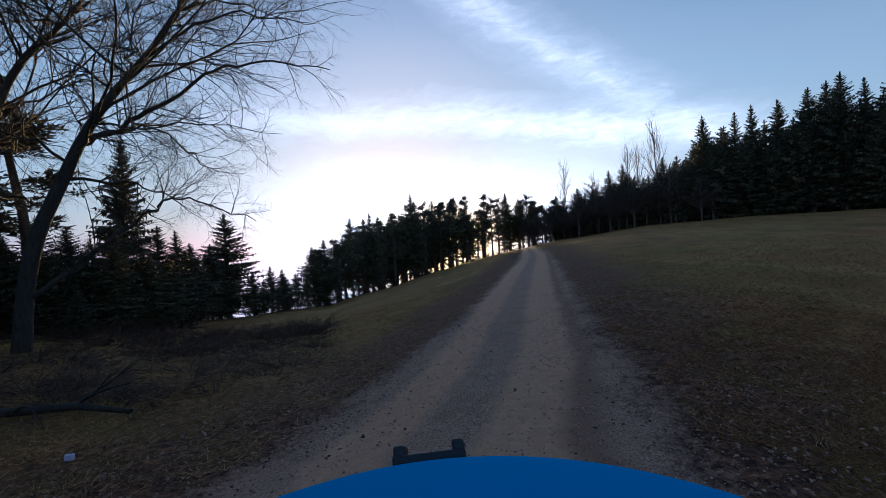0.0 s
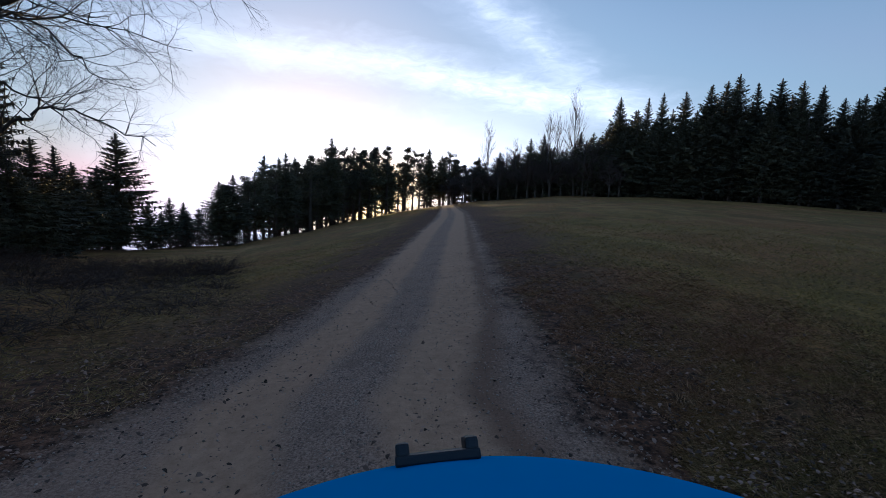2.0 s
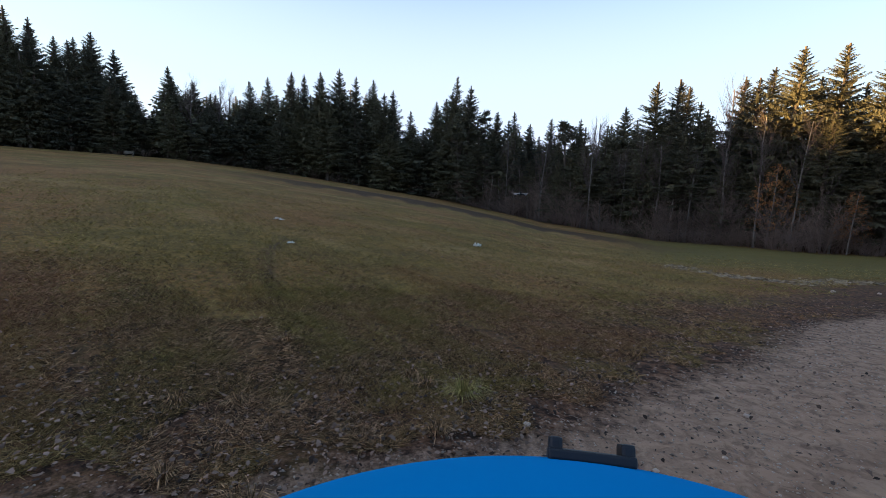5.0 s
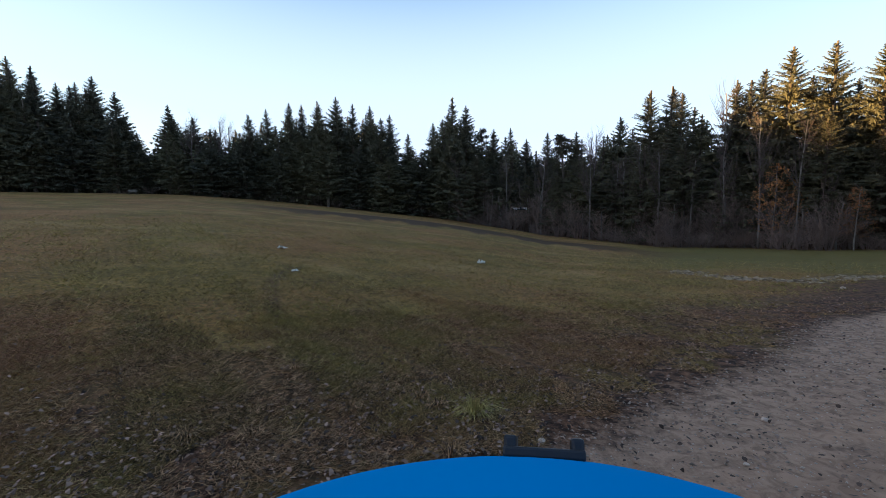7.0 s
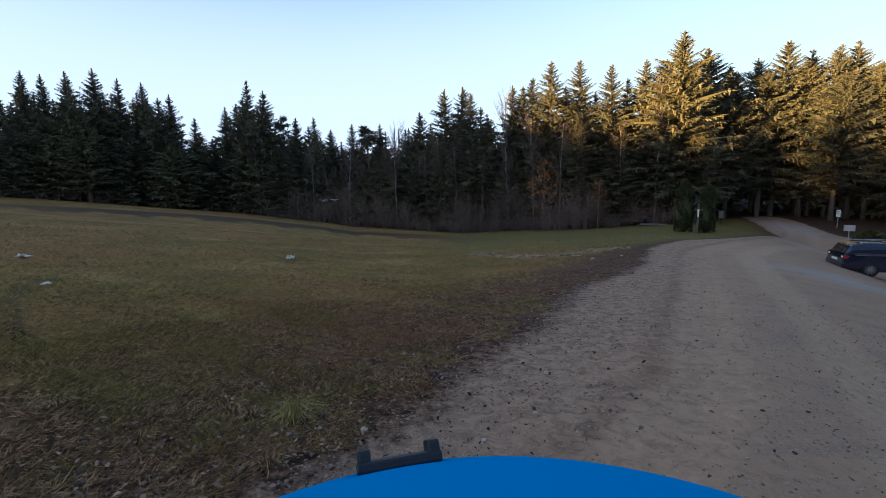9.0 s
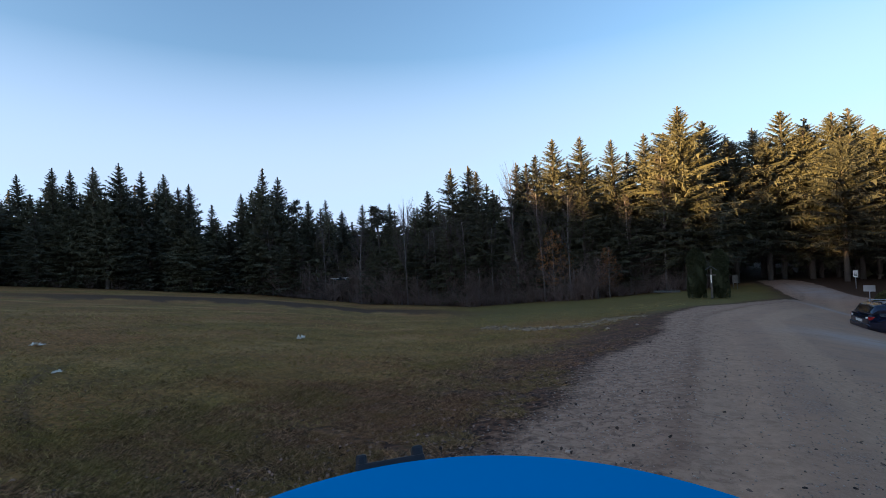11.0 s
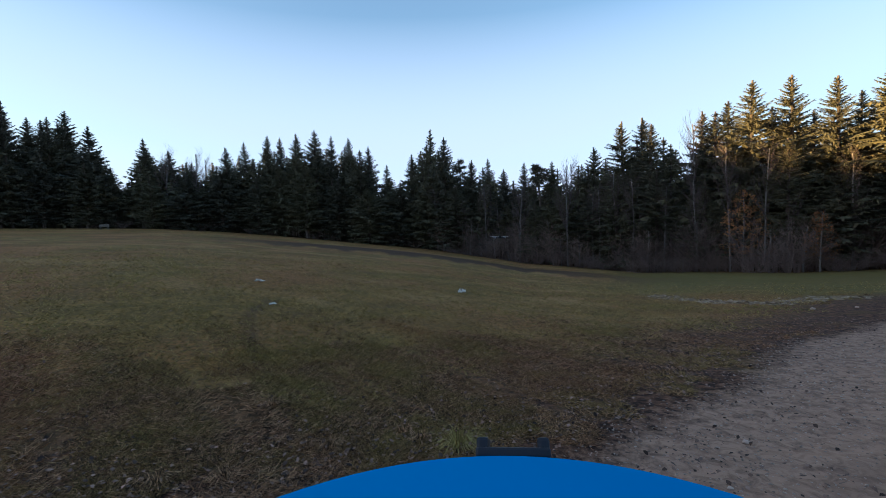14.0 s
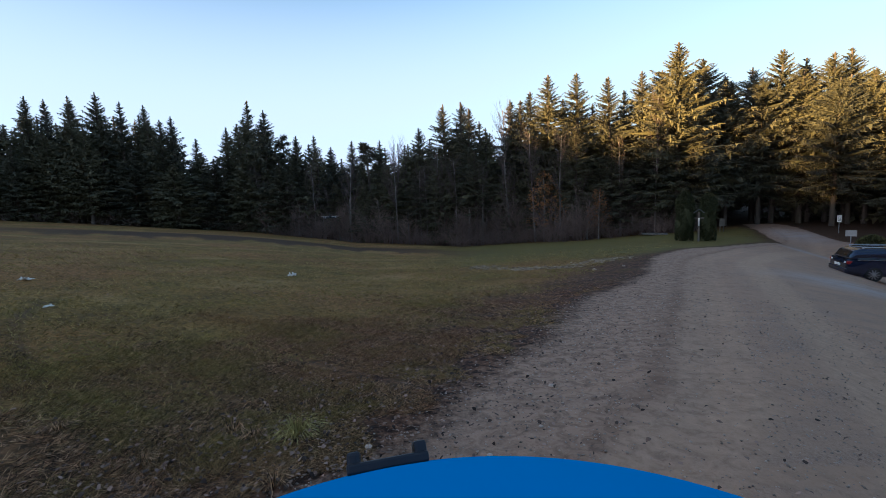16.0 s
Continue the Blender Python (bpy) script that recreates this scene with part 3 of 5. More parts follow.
rng = np.random.default_rng(7)
MODELS = {"s": [], "p": [], "b": [], "n": [], "d": [], "w": [], "u": []}
for i in range(8):
    t, c = spruce_mesh(rng, 34, (0.27, 0.32, 0.36, 0.29, 0.33, 0.38, 0.30, 0.34)[i], (0.15, 0.17, 0.20, 0.16, 0.18, 0.21, 0.14, 0.19)[i], (0.03, 0.10, 0.06, 0.13, 0.08, 0.04, 0.16, 0.05)[i], 9, 0.14, 0.20)
    MODELS["s"].append(tree_kind("spruce_tree", "tall dark green spruce in the forest edge", "spruce", t, c, M_BARK, M_NEEDLE, "crown"))
for i in range(5):
    t, c = spruce_mesh(rng, 40, (0.40, 0.46, 0.36, 0.50, 0.42)[i], (0.16, 0.19, 0.15, 0.20, 0.17)[i], (0.30, 0.38, 0.26, 0.42, 0.34)[i], 16, 0.16, 0.15)
    MODELS["n"].append(tree_kind("spruce_tree", "tall broad spruce beyond the yard, its top in evening sun", "spruce", t, c, M_BARK, M_NEEDLE, "crown"))
for i in range(5):
    t, c = spruce_mesh(rng, 38, (0.56, 0.62, 0.50, 0.66, 0.58)[i], (0.22, 0.25, 0.20, 0.26, 0.23)[i], (0.16, 0.22, 0.12, 0.26, 0.20)[i], 18, 0.20, 0.15)
    MODELS["w"].append(tree_kind("spruce_tree", "tall wide-branched spruce beyond the yard, its top in evening sun", "spruce", t, c, M_BARK, M_NEEDLE, "crown"))
for i in range(4):
    t, c = bare_mesh(rng, 2, (24, 5, 5), 0.18, fork=0.10)
    MODELS["u"].append(tree_kind("broadleaf_tree", "leafless grey-brown tree under the tall spruces", "tree", t, c, M_PALE_BARK, M_BRUSH, "crown"))
for i in range(4):
    t, c = pine_mesh(rng, (0.68, 0.58, 0.75, 0.64)[i], (0.14, 0.16, 0.15, 0.18)[i])
    MODELS["p"].append(tree_kind("pine_tree", "tall pine with bare trunk and clumped crown", "pine", t, c, M_BARK, M_PINE, "crown"))
for i in range(3):
    t, c = bare_mesh(rng, 2, (15, 5, 5), fork=0.35)
    MODELS["b"].append(tree_kind("bare_tree", "leafless slender tree standing in the forest edge", "tree", t, c, M_PALE_BARK, M_TWIG, "crown"))
for i in range(3):
    t, c = bare_mesh(rng, 2, (26, 5, 5), 0.10, fork=0.22)
    MODELS["d"].append(tree_kind("broadleaf_tree", "leafless broadleaf tree where the lane meets the wood", "tree", t, c, M_BARK, M_TWIG, "crown"))
USED = set()


def plant(kind, b, dist, height, fat=1.0, label="", group=""):
    """A tree of a kind at a bearing and distance, standing on the ground."""
    x, y = dist * math.sin(radians(b)), dist * math.cos(radians(b))
    model = MODELS[kind][rng.integers(len(MODELS[kind]))]
    m = pose(x, y, float(land(x, y)) - 0.05, rng.uniform(-1.2, 1.2), rng.uniform(-1.2, 1.2), rng.uniform(0, 360))
    fat *= rng.uniform(0.9, 1.12) * min(1.5, max(1.0, 17.0 / height))
    if model.name in USED:
        ob = copy_thing(model, m)
    else:
        USED.add(model.name)
        ob = model
        ob.matrix_basis = m
    ob.scale = (height * fat, height * fat, height)
    return tagged(ob, label, group=group)


WOOD_SOUTHWEST = [('s', -133.3, 22, 3.7), ('s', -132.4, 30, 10.3), ('s', -127.0, 42, 5.5), ('s', -122.9, 46, 9.5),
    ('s', -118.4, 55, 5.2), ('s', -116.8, 61, 4.3), ('p', -139.5, 24, 8.9), ('s', -129.2, 26, 3.3),
    ('s', -136.4, 20, 1.7), ('s', -141.5, 22, 3.5), ('s', -131.7, 24, 2.4)]
WOOD_WEST = [('p', -113.1, 66, 7.7), ('p', -110.5, 75, 9.2), ('s', -106.6, 82, 13.8), ('p', -103.8, 92, 13.9),
    ('s', -101.4, 94, 17.1), ('p', -100.0, 101, 16.0), ('p', -98.1, 105, 15.6), ('p', -96.6, 112, 17.0),
    ('p', -94.8, 112, 16.2), ('p', -92.6, 120, 16.4), ('p', -91.7, 120, 15.2), ('s', -89.9, 128, 16.6),
    ('p', -87.3, 126, 14.1), ('p', -86.7, 128, 12.3), ('p', -85.6, 125, 10.4)]
WOOD_NORTHWEST = [('s', -83.8, 120, 11.3), ('b', -82.7, 122, 19.9), ('s', -81.4, 119, 12.1), ('b', -79.1, 120, 14.8),
    ('s', -77.6, 114, 14.1), ('s', -76.2, 116, 15.1), ('b', -75.7, 114, 19.2), ('b', -74.6, 116, 18.8),
    ('s', -72.0, 109, 14.2), ('b', -72.7, 113, 23.6), ('s', -68.0, 108, 21.1), ('s', -65.4, 110, 21.0),
    ('s', -63.6, 104, 20.6), ('s', -61.4, 106, 20.4), ('s', -59.3, 103, 20.9), ('s', -58.0, 106, 22.1),
    ('s', -56.8, 101, 22.0), ('s', -54.9, 102, 20.6), ('s', -53.4, 100, 20.6), ('s', -51.6, 102, 20.5),
    ('s', -49.8, 97, 18.6), ('s', -48.2, 99, 16.9), ('s', -46.9, 97, 17.0)]
WOOD_NORTH = [('s', -51.3, 98, 18.0), ('s', -49.8, 100, 18.3), ('s', -47.4, 97, 16.4), ('s', -45.7, 99, 18.7),
    ('s', -44.0, 94, 15.7), ('s', -43.3, 97, 12.6), ('s', -42.3, 95, 10.3), ('s', -39.2, 97, 15.8),
    ('b', -37.6, 92, 14.0), ('s', -37.1, 95, 13.7), ('b', -34.7, 93, 14.0), ('b', -33.9, 96, 13.6),
    ('s', -31.5, 90, 14.8), ('s', -29.5, 93, 16.7), ('s', -27.3, 90, 17.8), ('s', -25.8, 93, 18.4),
    ('s', -24.2, 88, 18.6), ('s', -22.1, 90, 20.2), ('s', -20.3, 88, 18.9), ('s', -18.0, 90, 19.4),
    ('s', -16.8, 85, 16.7)]
WOOD_NORTHEAST = [('s', -15.6, 85, 17.5), ('s', -13.7, 87, 14.7), ('s', -10.6, 85, 16.8), ('s', -8.4, 87, 21.9),
    ('s', -6.7, 81, 19.7), ('p', -4.5, 83, 16.5), ('s', -3.3, 80, 16.1), ('s', -1.1, 82, 16.8), ('s', 0.4, 76, 14.5),
    ('s', 2.9, 78, 16.0), ('p', 5.0, 75, 15.4), ('s', 6.2, 77, 16.0), ('b', 8.3, 71, 15.4), ('s', 11.2, 72, 17.3),
    ('s', 14.2, 69, 20.2), ('s', 16.0, 71, 20.8), ('s', 16.9, 66, 18.9)]
WOOD_EAST = [('b', 21.3, 65, 18.6), ('s', 22.1, 68, 19.7), ('s', 23.3, 66, 19.1), ('s', 24.4, 69, 20.5),
    ('s', 26.5, 63, 21.3), ('s', 28.1, 66, 18.4), ('s', 29.9, 64, 21.0), ('s', 31.8, 67, 17.3), ('s', 33.4, 63, 19.7),
    ('s', 35.1, 66, 18.3), ('s', 36.8, 65, 20.1), ('s', 38.8, 68, 20.3), ('s', 40.4, 61, 21.6), ('s', 42.6, 68, 20.8),
    ('s', 44.7, 69, 18.5), ('s', 47.2, 75, 20.1), ('s', 48.9, 72, 21.0), ('s', 50.8, 76, 20.4), ('s', 53.1, 74, 20.2),
    ('s', 54.5, 77, 20.9), ('s', 55.9, 72, 17.3), ('s', 57.5, 73, 16.5), ('s', 58.3, 71, 17.3)]
SKYLINE = []
for wood, where in ((WOOD_SOUTHWEST, "southwest"), (WOOD_WEST, "west"), (WOOD_NORTHWEST, "northwest"), (WOOD_NORTH, "north"),
                    (WOOD_NORTHEAST, "northeast"), (WOOD_EAST, "east")):
    for kind, b, dist, height in wood:
        height += 0.7 if -62 < b < -43 else 0.0
        plant("w" if kind == "s" and b > 37 else "n" if kind == "s" and b > 12 else kind, b, dist, height, 0.6 if kind == "b" else 0.62 if where == "southwest" and height > 9.5 else 1.15 if where == "southwest" else 1.0 if height > 9 else 1.1, group=where + " wood")
        if kind != "b" and where != "southwest":
            SKYLINE.append((b, height, kind))
SKYLINE.sort()
SKY_B, SKY_H = np.array([s[0] for s in SKYLINE]), np.array([s[1] for s in SKYLINE])
# the front row of lesser trees along the edge
b = -83.0
while b < 64:
    d = float(np.interp(b, EDGE_A, EDGE_D)) + 0.5 + rng.uniform(-1.2, 1.8)
    h = float(np.interp(b, SKY_B, SKY_H)) * 0.66 * rng.uniform(0.8, 1.12)
    if not 44 < b < 51:
        plant("w" if b > 37 else "n" if b > -6 and rng.random() < 0.4 else "s", b, d, h, 1.15, "lower spruce in the shade of the forest edge", "forest edge")
    b += math.degrees(4.6 / d) * rng.uniform(0.75, 1.25)
# leafless trees stand between them in the northeast
b = -7.0
while b < 42:
    d = float(np.interp(b, EDGE_A, EDGE_D)) - rng.uniform(-1.5, 2.0)
    plant("u", b, d, rng.uniform(2.5, 7.0), 1.2, "", "forest edge")
    b += rng.uniform(1.1, 2.2)

# the wood behind them, too dense to tell its trees apart
DEEP = []
for row, (back, step, tall) in enumerate(((4.0, 3.6, 0.84), (8, 3.8, 0.90), (13, 4.2, 0.93), (19, 4.6, 0.95))):
    b = -83.0
    while b < 64:
        d = float(np.interp(b, EDGE_A, EDGE_D)) + back + rng.uniform(-1.2, 1.8)
        low = 0.72 if -12.7 < b < -10.2 or -43.2 < b < -40.2 else 1.0
        h = float(np.interp(b, SKY_B, SKY_H)) * tall * rng.uniform(0.84, 1.04) * low
        if not (44 < b < 51 and d < 100):
            DEEP.append(("s", b, d, h))
        b += math.degrees(step / d) * rng.uniform(0.75, 1.25)
# a second and third row behind the western crest, open between their trunks
for back, step in ((4, 5.0), (8, 3.6), (13, 3.6), (18, 4.2)):
    b = -113.0
    while b < -83:
        d = float(np.interp(b, EDGE_A, EDGE_D)) + back + rng.uniform(-1.5, 1.5)
        x, y = d * math.sin(radians(b)), d * math.cos(radians(b))
        top = float(np.interp(b, [-113, -110, -106, -101, -86, -80], [-0.5, 1.6, 3.1, 5.0, 4.4, 4.0])) * rng.uniform(0.62, 1.0)
        if not -92.6 < b < -90.9:
            DEEP.append(("p" if rng.random() < 0.6 else "n", b, d, 1.78 + d * math.tan(radians(top)) - float(land(x, y))))
        b += math.degrees(step / d) * rng.uniform(0.7, 1.3)
# two rows added behind the crest to keep the low sun off the lane
for back in (23, 28):
    b = -109.0
    while b < -98:
        d = float(np.interp(b, EDGE_A, EDGE_D)) + back
        x, y = d * math.sin(radians(b)), d * math.cos(radians(b))
        DEEP.append(("n", b, d, 1.78 + d * math.tan(radians(rng.uniform(2.4, 3.2))) - float(land(x, y))))
        b += math.degrees(2.9 / d)
for d in (70, 77, 86):
    b = 41.5
    while b < 56:
        plant("w" if d < 80 else "s", b, d + rng.uniform(-2, 2), rng.uniform(16, 20), 1.1, "dense spruce in the shade behind the road", "east wood")
        b += rng.uniform(1.9, 2.9) * (1.2 if d < 80 else 0.8)
# unseen trees added behind the camera to shape the light from there
for b in np.arange(64, 207, 2.6):
    bb = b if b < 180 else b - 360
    DEEP.append(("s", bb, float(np.interp(bb, EDGE_A, EDGE_D)) + rng.uniform(2, 9), rng.uniform(15, 20)))


def forest(name, trees, label):
    """Many trees as one mesh."""
    models = {"s": [spruce_mesh(rng, 19, 0.36, 0.20, lo, 3, 0.1, 0.34) for lo in (0.05, 0.10, 0.14, 0.08)], "p": [pine_mesh(rng, 0.72, 0.16, 14) for _ in range(3)],
              "n": [spruce_mesh(rng, 24, 0.36, 0.16, lo, 4, 0.12, 0.28) for lo in (0.16, 0.24, 0.32)]}
    pieces, slots = [], []
    for kind, b, d, h in trees:
        x, y = d * math.sin(radians(b)), d * math.cos(radians(b))
        trunk, crown = models[kind][rng.integers(len(models[kind]))]
        turn, fat = rng.uniform(0, 6.283), rng.uniform(1.0, 1.25) * min(1.5, max(1.0, 16.0 / h))
        c, s = math.cos(turn), math.sin(turn)
        m = np.array([[c * fat, -s * fat, 0], [s * fat, c * fat, 0], [0, 0, 1]]) * h
        for (v, f), slot in ((trunk, 0), (crown, 2 if kind == "p" else 1)):
            pieces.append((v @ m.T + np.array([x, y, float(land(x, y)) - 0.05]), f))
            slots.append(np.full(len(f), slot, np.int32))
    me = tri_mesh(name, *joined(pieces), M_BARK)
    me.materials.append(M_NEEDLE)
    me.materials.append(M_PINE)
    me.polygons.foreach_set("material_index", np.concatenate(slots))
    tagged(new(name, me), label, "forest", kind="stuff")


forest("forest", DEEP, "dense dark conifer forest behind the edge, with added light-blocking trees")

# ---- the helmet under the lens ----
def helmet():
    root = new("helmet")
    tagged(root, "blue helmet shell with black strap clip, one copy added", "helmet")
    root.location = HEAD
    bm = bmesh.new()
    bmesh.ops.create_uvsphere(bm, u_segments=96, v_segments=64, radius=SHELL)
    bmesh.ops.delete(bm, geom=[v for v in bm.verts if v.co.z < -0.075], context="VERTS")
    part("shell", bm_mesh("shell", bm, M_BLUE, True), root)
    # the strap clip on the brow, and an added copy for the westward view
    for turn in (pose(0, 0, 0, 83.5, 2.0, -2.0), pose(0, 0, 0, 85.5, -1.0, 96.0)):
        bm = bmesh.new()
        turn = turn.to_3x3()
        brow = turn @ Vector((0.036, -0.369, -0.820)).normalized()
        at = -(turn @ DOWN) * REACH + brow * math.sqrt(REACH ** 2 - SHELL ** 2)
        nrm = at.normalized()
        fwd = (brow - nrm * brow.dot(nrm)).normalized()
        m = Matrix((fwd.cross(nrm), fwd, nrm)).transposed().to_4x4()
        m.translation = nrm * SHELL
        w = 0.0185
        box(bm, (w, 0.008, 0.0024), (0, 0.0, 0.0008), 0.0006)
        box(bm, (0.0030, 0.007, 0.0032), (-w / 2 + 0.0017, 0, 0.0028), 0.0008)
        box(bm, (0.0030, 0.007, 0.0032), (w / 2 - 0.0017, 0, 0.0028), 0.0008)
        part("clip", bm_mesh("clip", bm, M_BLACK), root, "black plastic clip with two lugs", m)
    # post added below the helmet, out of view, to hold it up
    bm = bmesh.new()
    rod(bm, (0, 0, -HEAD.z + float(land(0, 0)) - 0.02), (0, 0, 0.10), 0.016, 0.016, 14)
    part("stand", bm_mesh("stand", bm, M_BLACK), root)


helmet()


# ---- undergrowth and small trees of the forest edge ----
def shrub_mesh(rng, count=70, height=1.0, spread=0.6, thick=0.010):
    out = []
    for i in range(count):
        a, s = rng.uniform(0, 6.28), rng.uniform(0.1, 1.0) * spread
        d = np.array([math.cos(a), math.sin(a), 0])
        n = 4
        t = np.linspace(0, 1, n)[:, None]
        h = height * rng.uniform(0.5, 1.0)
        p = d * (0.12 * spread + s * t ** 1.4) + np.array([0, 0, 1]) * h * (t - 0.25 * t * t * s) + rng.normal(0, 0.035, (n, 3)) * t
        out.append(tube(p, np.linspace(thick, thick * 0.3, n), 3))
        for k in range(5):
            q = p[rng.integers(2, n)]
            v = unit(d * 0.6 + rng.normal(0, 0.7, 3) + np.array([0, 0, 0.5])) * height * rng.uniform(0.12, 0.3)
            out.append(tube(np.array([q, q + v * 0.5 + rng.normal(0, 0.01, 3), q + v]), np.linspace(thick * 0.45, thick * 0.2, 3), 3))
    return joined(out)


SHRUBS = [tri_mesh("shrub", *shrub_mesh(rng, 42, 1.0, 1.05, 0.0075), M_BRUSH) for _ in range(3)]
M_BRAMBLE = foliage("bramble_stems", (0.030, 0.018, 0.014), (0.120, 0.072, 0.052), 0.9, 0.2)
BRAMBLES = [tri_mesh("bramble", *shrub_mesh(rng, 30, 0.75, 1.15, 0.010), M_BRAMBLE) for _ in range(3)]


def shrub(meshes, name, b, dist, size, tall, label, cat, group):
    x, y = dist * math.sin(radians(b)), dist * math.cos(radians(b))
    ob = new(name, meshes[rng.integers(len(meshes))])
    ob.matrix_basis = pose(x, y, float(land(x, y)) - 0.04, 0, 0, rng.uniform(0, 360)) @ Matrix.Diagonal((size, size, tall, 1))
    return tagged(ob, label, cat, group)


for b in np.arange(-6, 43, 0.7):
    d = float(np.interp(b, EDGE_A, EDGE_D)) - rng.uniform(-0.5, 3.5)
    shrub(SHRUBS, "shrub", b, d, rng.uniform(1.6, 3.4), rng.uniform(1.2, 2.6) + 4.6 * rng.random() ** 3.0, "leafless reddish-brown shrub at the foot of the wood", "shrub", "forest edge shrubs")
for b in np.arange(-44, -6, 2.4):
    d = float(np.interp(b, EDGE_A, EDGE_D)) + rng.uniform(-0.3, 1.5)
    shrub(SHRUBS, "shrub", b, d, rng.uniform(1.5, 2.5), rng.uniform(1.2, 2.6), "leafless brown shrub under the spruces", "shrub", "forest edge shrubs")
for i in range(230):
    b, d = rng.uniform(-160, -113), rng.uniform(7.5, 24)
    if gravel(d * math.sin(radians(b)), d * math.cos(radians(b))) < -2.8:
        shrub(BRAMBLES, "bramble", b, d, rng.uniform(0.6, 1.5), rng.uniform(0.15, 0.45) + 0.5 * smooth(11, 22, d), "tangled dry bramble beside the lane", "bramble", "brambles")
# low dark growth along the western crest
for b in np.arange(-121, -84.5, 0.55):
    d = float(np.interp(b, EDGE_A, EDGE_D)) + rng.uniform(0.5, 5.0)
    shrub(BRAMBLES, "bush", b, d, rng.uniform(1.3, 2.6), rng.uniform(0.9, 2.4) + 2.5 * rng.random() ** 4, "bare dark bush under the trees of the crest", "bush", "crest bushes")
# young spruces in the thicket beside the lane
THICKET = [(-126.2, 36, 1.2), (-127.6, 30, 2.6), (-129.4, 27, 3.2), (-131.0, 25, 2.4), (-133.2, 26, 3.4), (-135.0, 24, 2.2), (-136.8, 23, 3.4),
           (-139.0, 23, 4.2), (-141.5, 22, 3.0), (-144.0, 22, 5.0), (-124.6, 42, 1.0), (-120.4, 50, -2.6), (-119.2, 52, -3.4), (-117.2, 58, -2.4), (-115.6, 62, -3.0), (-114.4, 64, -3.6), (-113.6, 65, 0.0), (-112.2, 67, 0.8)]
for i in range(46):
    b = rng.uniform(-162, -121.5)
    THICKET.append((b, float(np.interp(b, EDGE_A, EDGE_D)) * rng.uniform(0.9, 1.0) + rng.uniform(0, 10), rng.uniform(-2.2, 1.6) if b > -150 else rng.uniform(0, 8)))
for b, d, top in THICKET:
    x, y = d * math.sin(radians(b)), d * math.cos(radians(b))
    plant("s", b, d, max(1.2, 1.78 + d * math.tan(radians(top)) - float(land(x, y))), 1.05, "young dark spruce in the thicket", "thicket")
# bare broadleaf trees among the spruces where the lane meets the wood
for i in range(20):
    b = -87.5 + i * 1.05 + rng.uniform(-0.4, 0.4)
    d = float(np.interp(b, EDGE_A, EDGE_D)) - rng.uniform(-1, 2.5)
    plant("d", b, d, min(15.0, float(np.interp(b, SKY_B, SKY_H))) * rng.uniform(0.5, 0.9), 1.35, "leafless broadleaf tree where the lane meets the wood", "northwest wood")
# slim pale trunks that stand out of the edge
for b, foot, top in ((-7.7, 2, 4.0), (-5.7, 1, 1.8), (-4.6, 1, 1.9), (-4.1, 1, 1.4), (-1.7, 1, 4.0), (-0.1, 1, 1.2), (2.4, 0, 4.3), (8.0, -1, 6.0),
                     (10.9, 1, 2.9), (11.6, 1, 3.1), (24.8, 0, 7.0), (18.5, 1, 3.0), (21.5, 1, 3.8), (13.5, 1, 5.0), (15.2, 1, 4.0), (27.8, 0, 6.5), (29.6, 1, 5.0), (34.5, 1, 5.2), (38.2, 0, 9.8)):
    d = float(np.interp(b, EDGE_A, EDGE_D)) + foot - 0.9
    x, y = d * math.sin(radians(b)), d * math.cos(radians(b))
    plant("b", b, d, 1.78 + d * math.tan(radians(top)) - float(land(x, y)), 0.5, "slim pale-barked leafless tree in front of the spruces", "pale trunks")

# model trees that no place has taken
for models in MODELS.values():
    for model in models:
        if model.name not in USED:
            for ob in (*model.children_recursive, model):
                bpy.data.objects.remove(ob)


def russet_tree(b, dist, height, rng):
    """A small tree that has kept its brown leaves."""
    x, y = dist * math.sin(radians(b)), dist * math.cos(radians(b))
    root = new("beech_tree")
    tagged(root, "small tree that has kept its russet autumn leaves", "tree")
    root.matrix_basis = pose(x, y, float(land(x, y)) - 0.05)
    t, boughs = bare_mesh(rng, 2, (9, 5, 5), 0.1, 0.2)
    part("trunk", tri_mesh("trunk", t[0] * height, t[1], M_PALE_BARK), root)
    part("bough", tri_mesh("bough", boughs[0] * height, boughs[1], M_TWIG), root)
    leaves = []
    for i in range(210):
        z = rng.uniform(0.22, 0.98)
        a, r = rng.uniform(0, 6.28), 0.26 * math.sqrt(rng.uniform(0, 1)) * math.sin(min(1, (1.05 - z) * 1.8) * 1.57)
        leaves.append(cluster(rng, np.array([math.cos(a) * r, math.sin(a) * r, z]) * height, 0.036 * height * rng.uniform(0.6, 1.3), 9))
    part("crown", tri_mesh("crown", *joined(leaves), M_RUSSET), root, "russet dry leaves")


russet_tree(25.9, 60.5, 9.2, rng)
russet_tree(27.2, 61.5, 7.4, rng)
russet_tree(32.2, 57.5, 6.0, rng)


# ---- the old leafless trees beside the lane ----
OLD = 1.8     # their size against the sketch of their limbs below


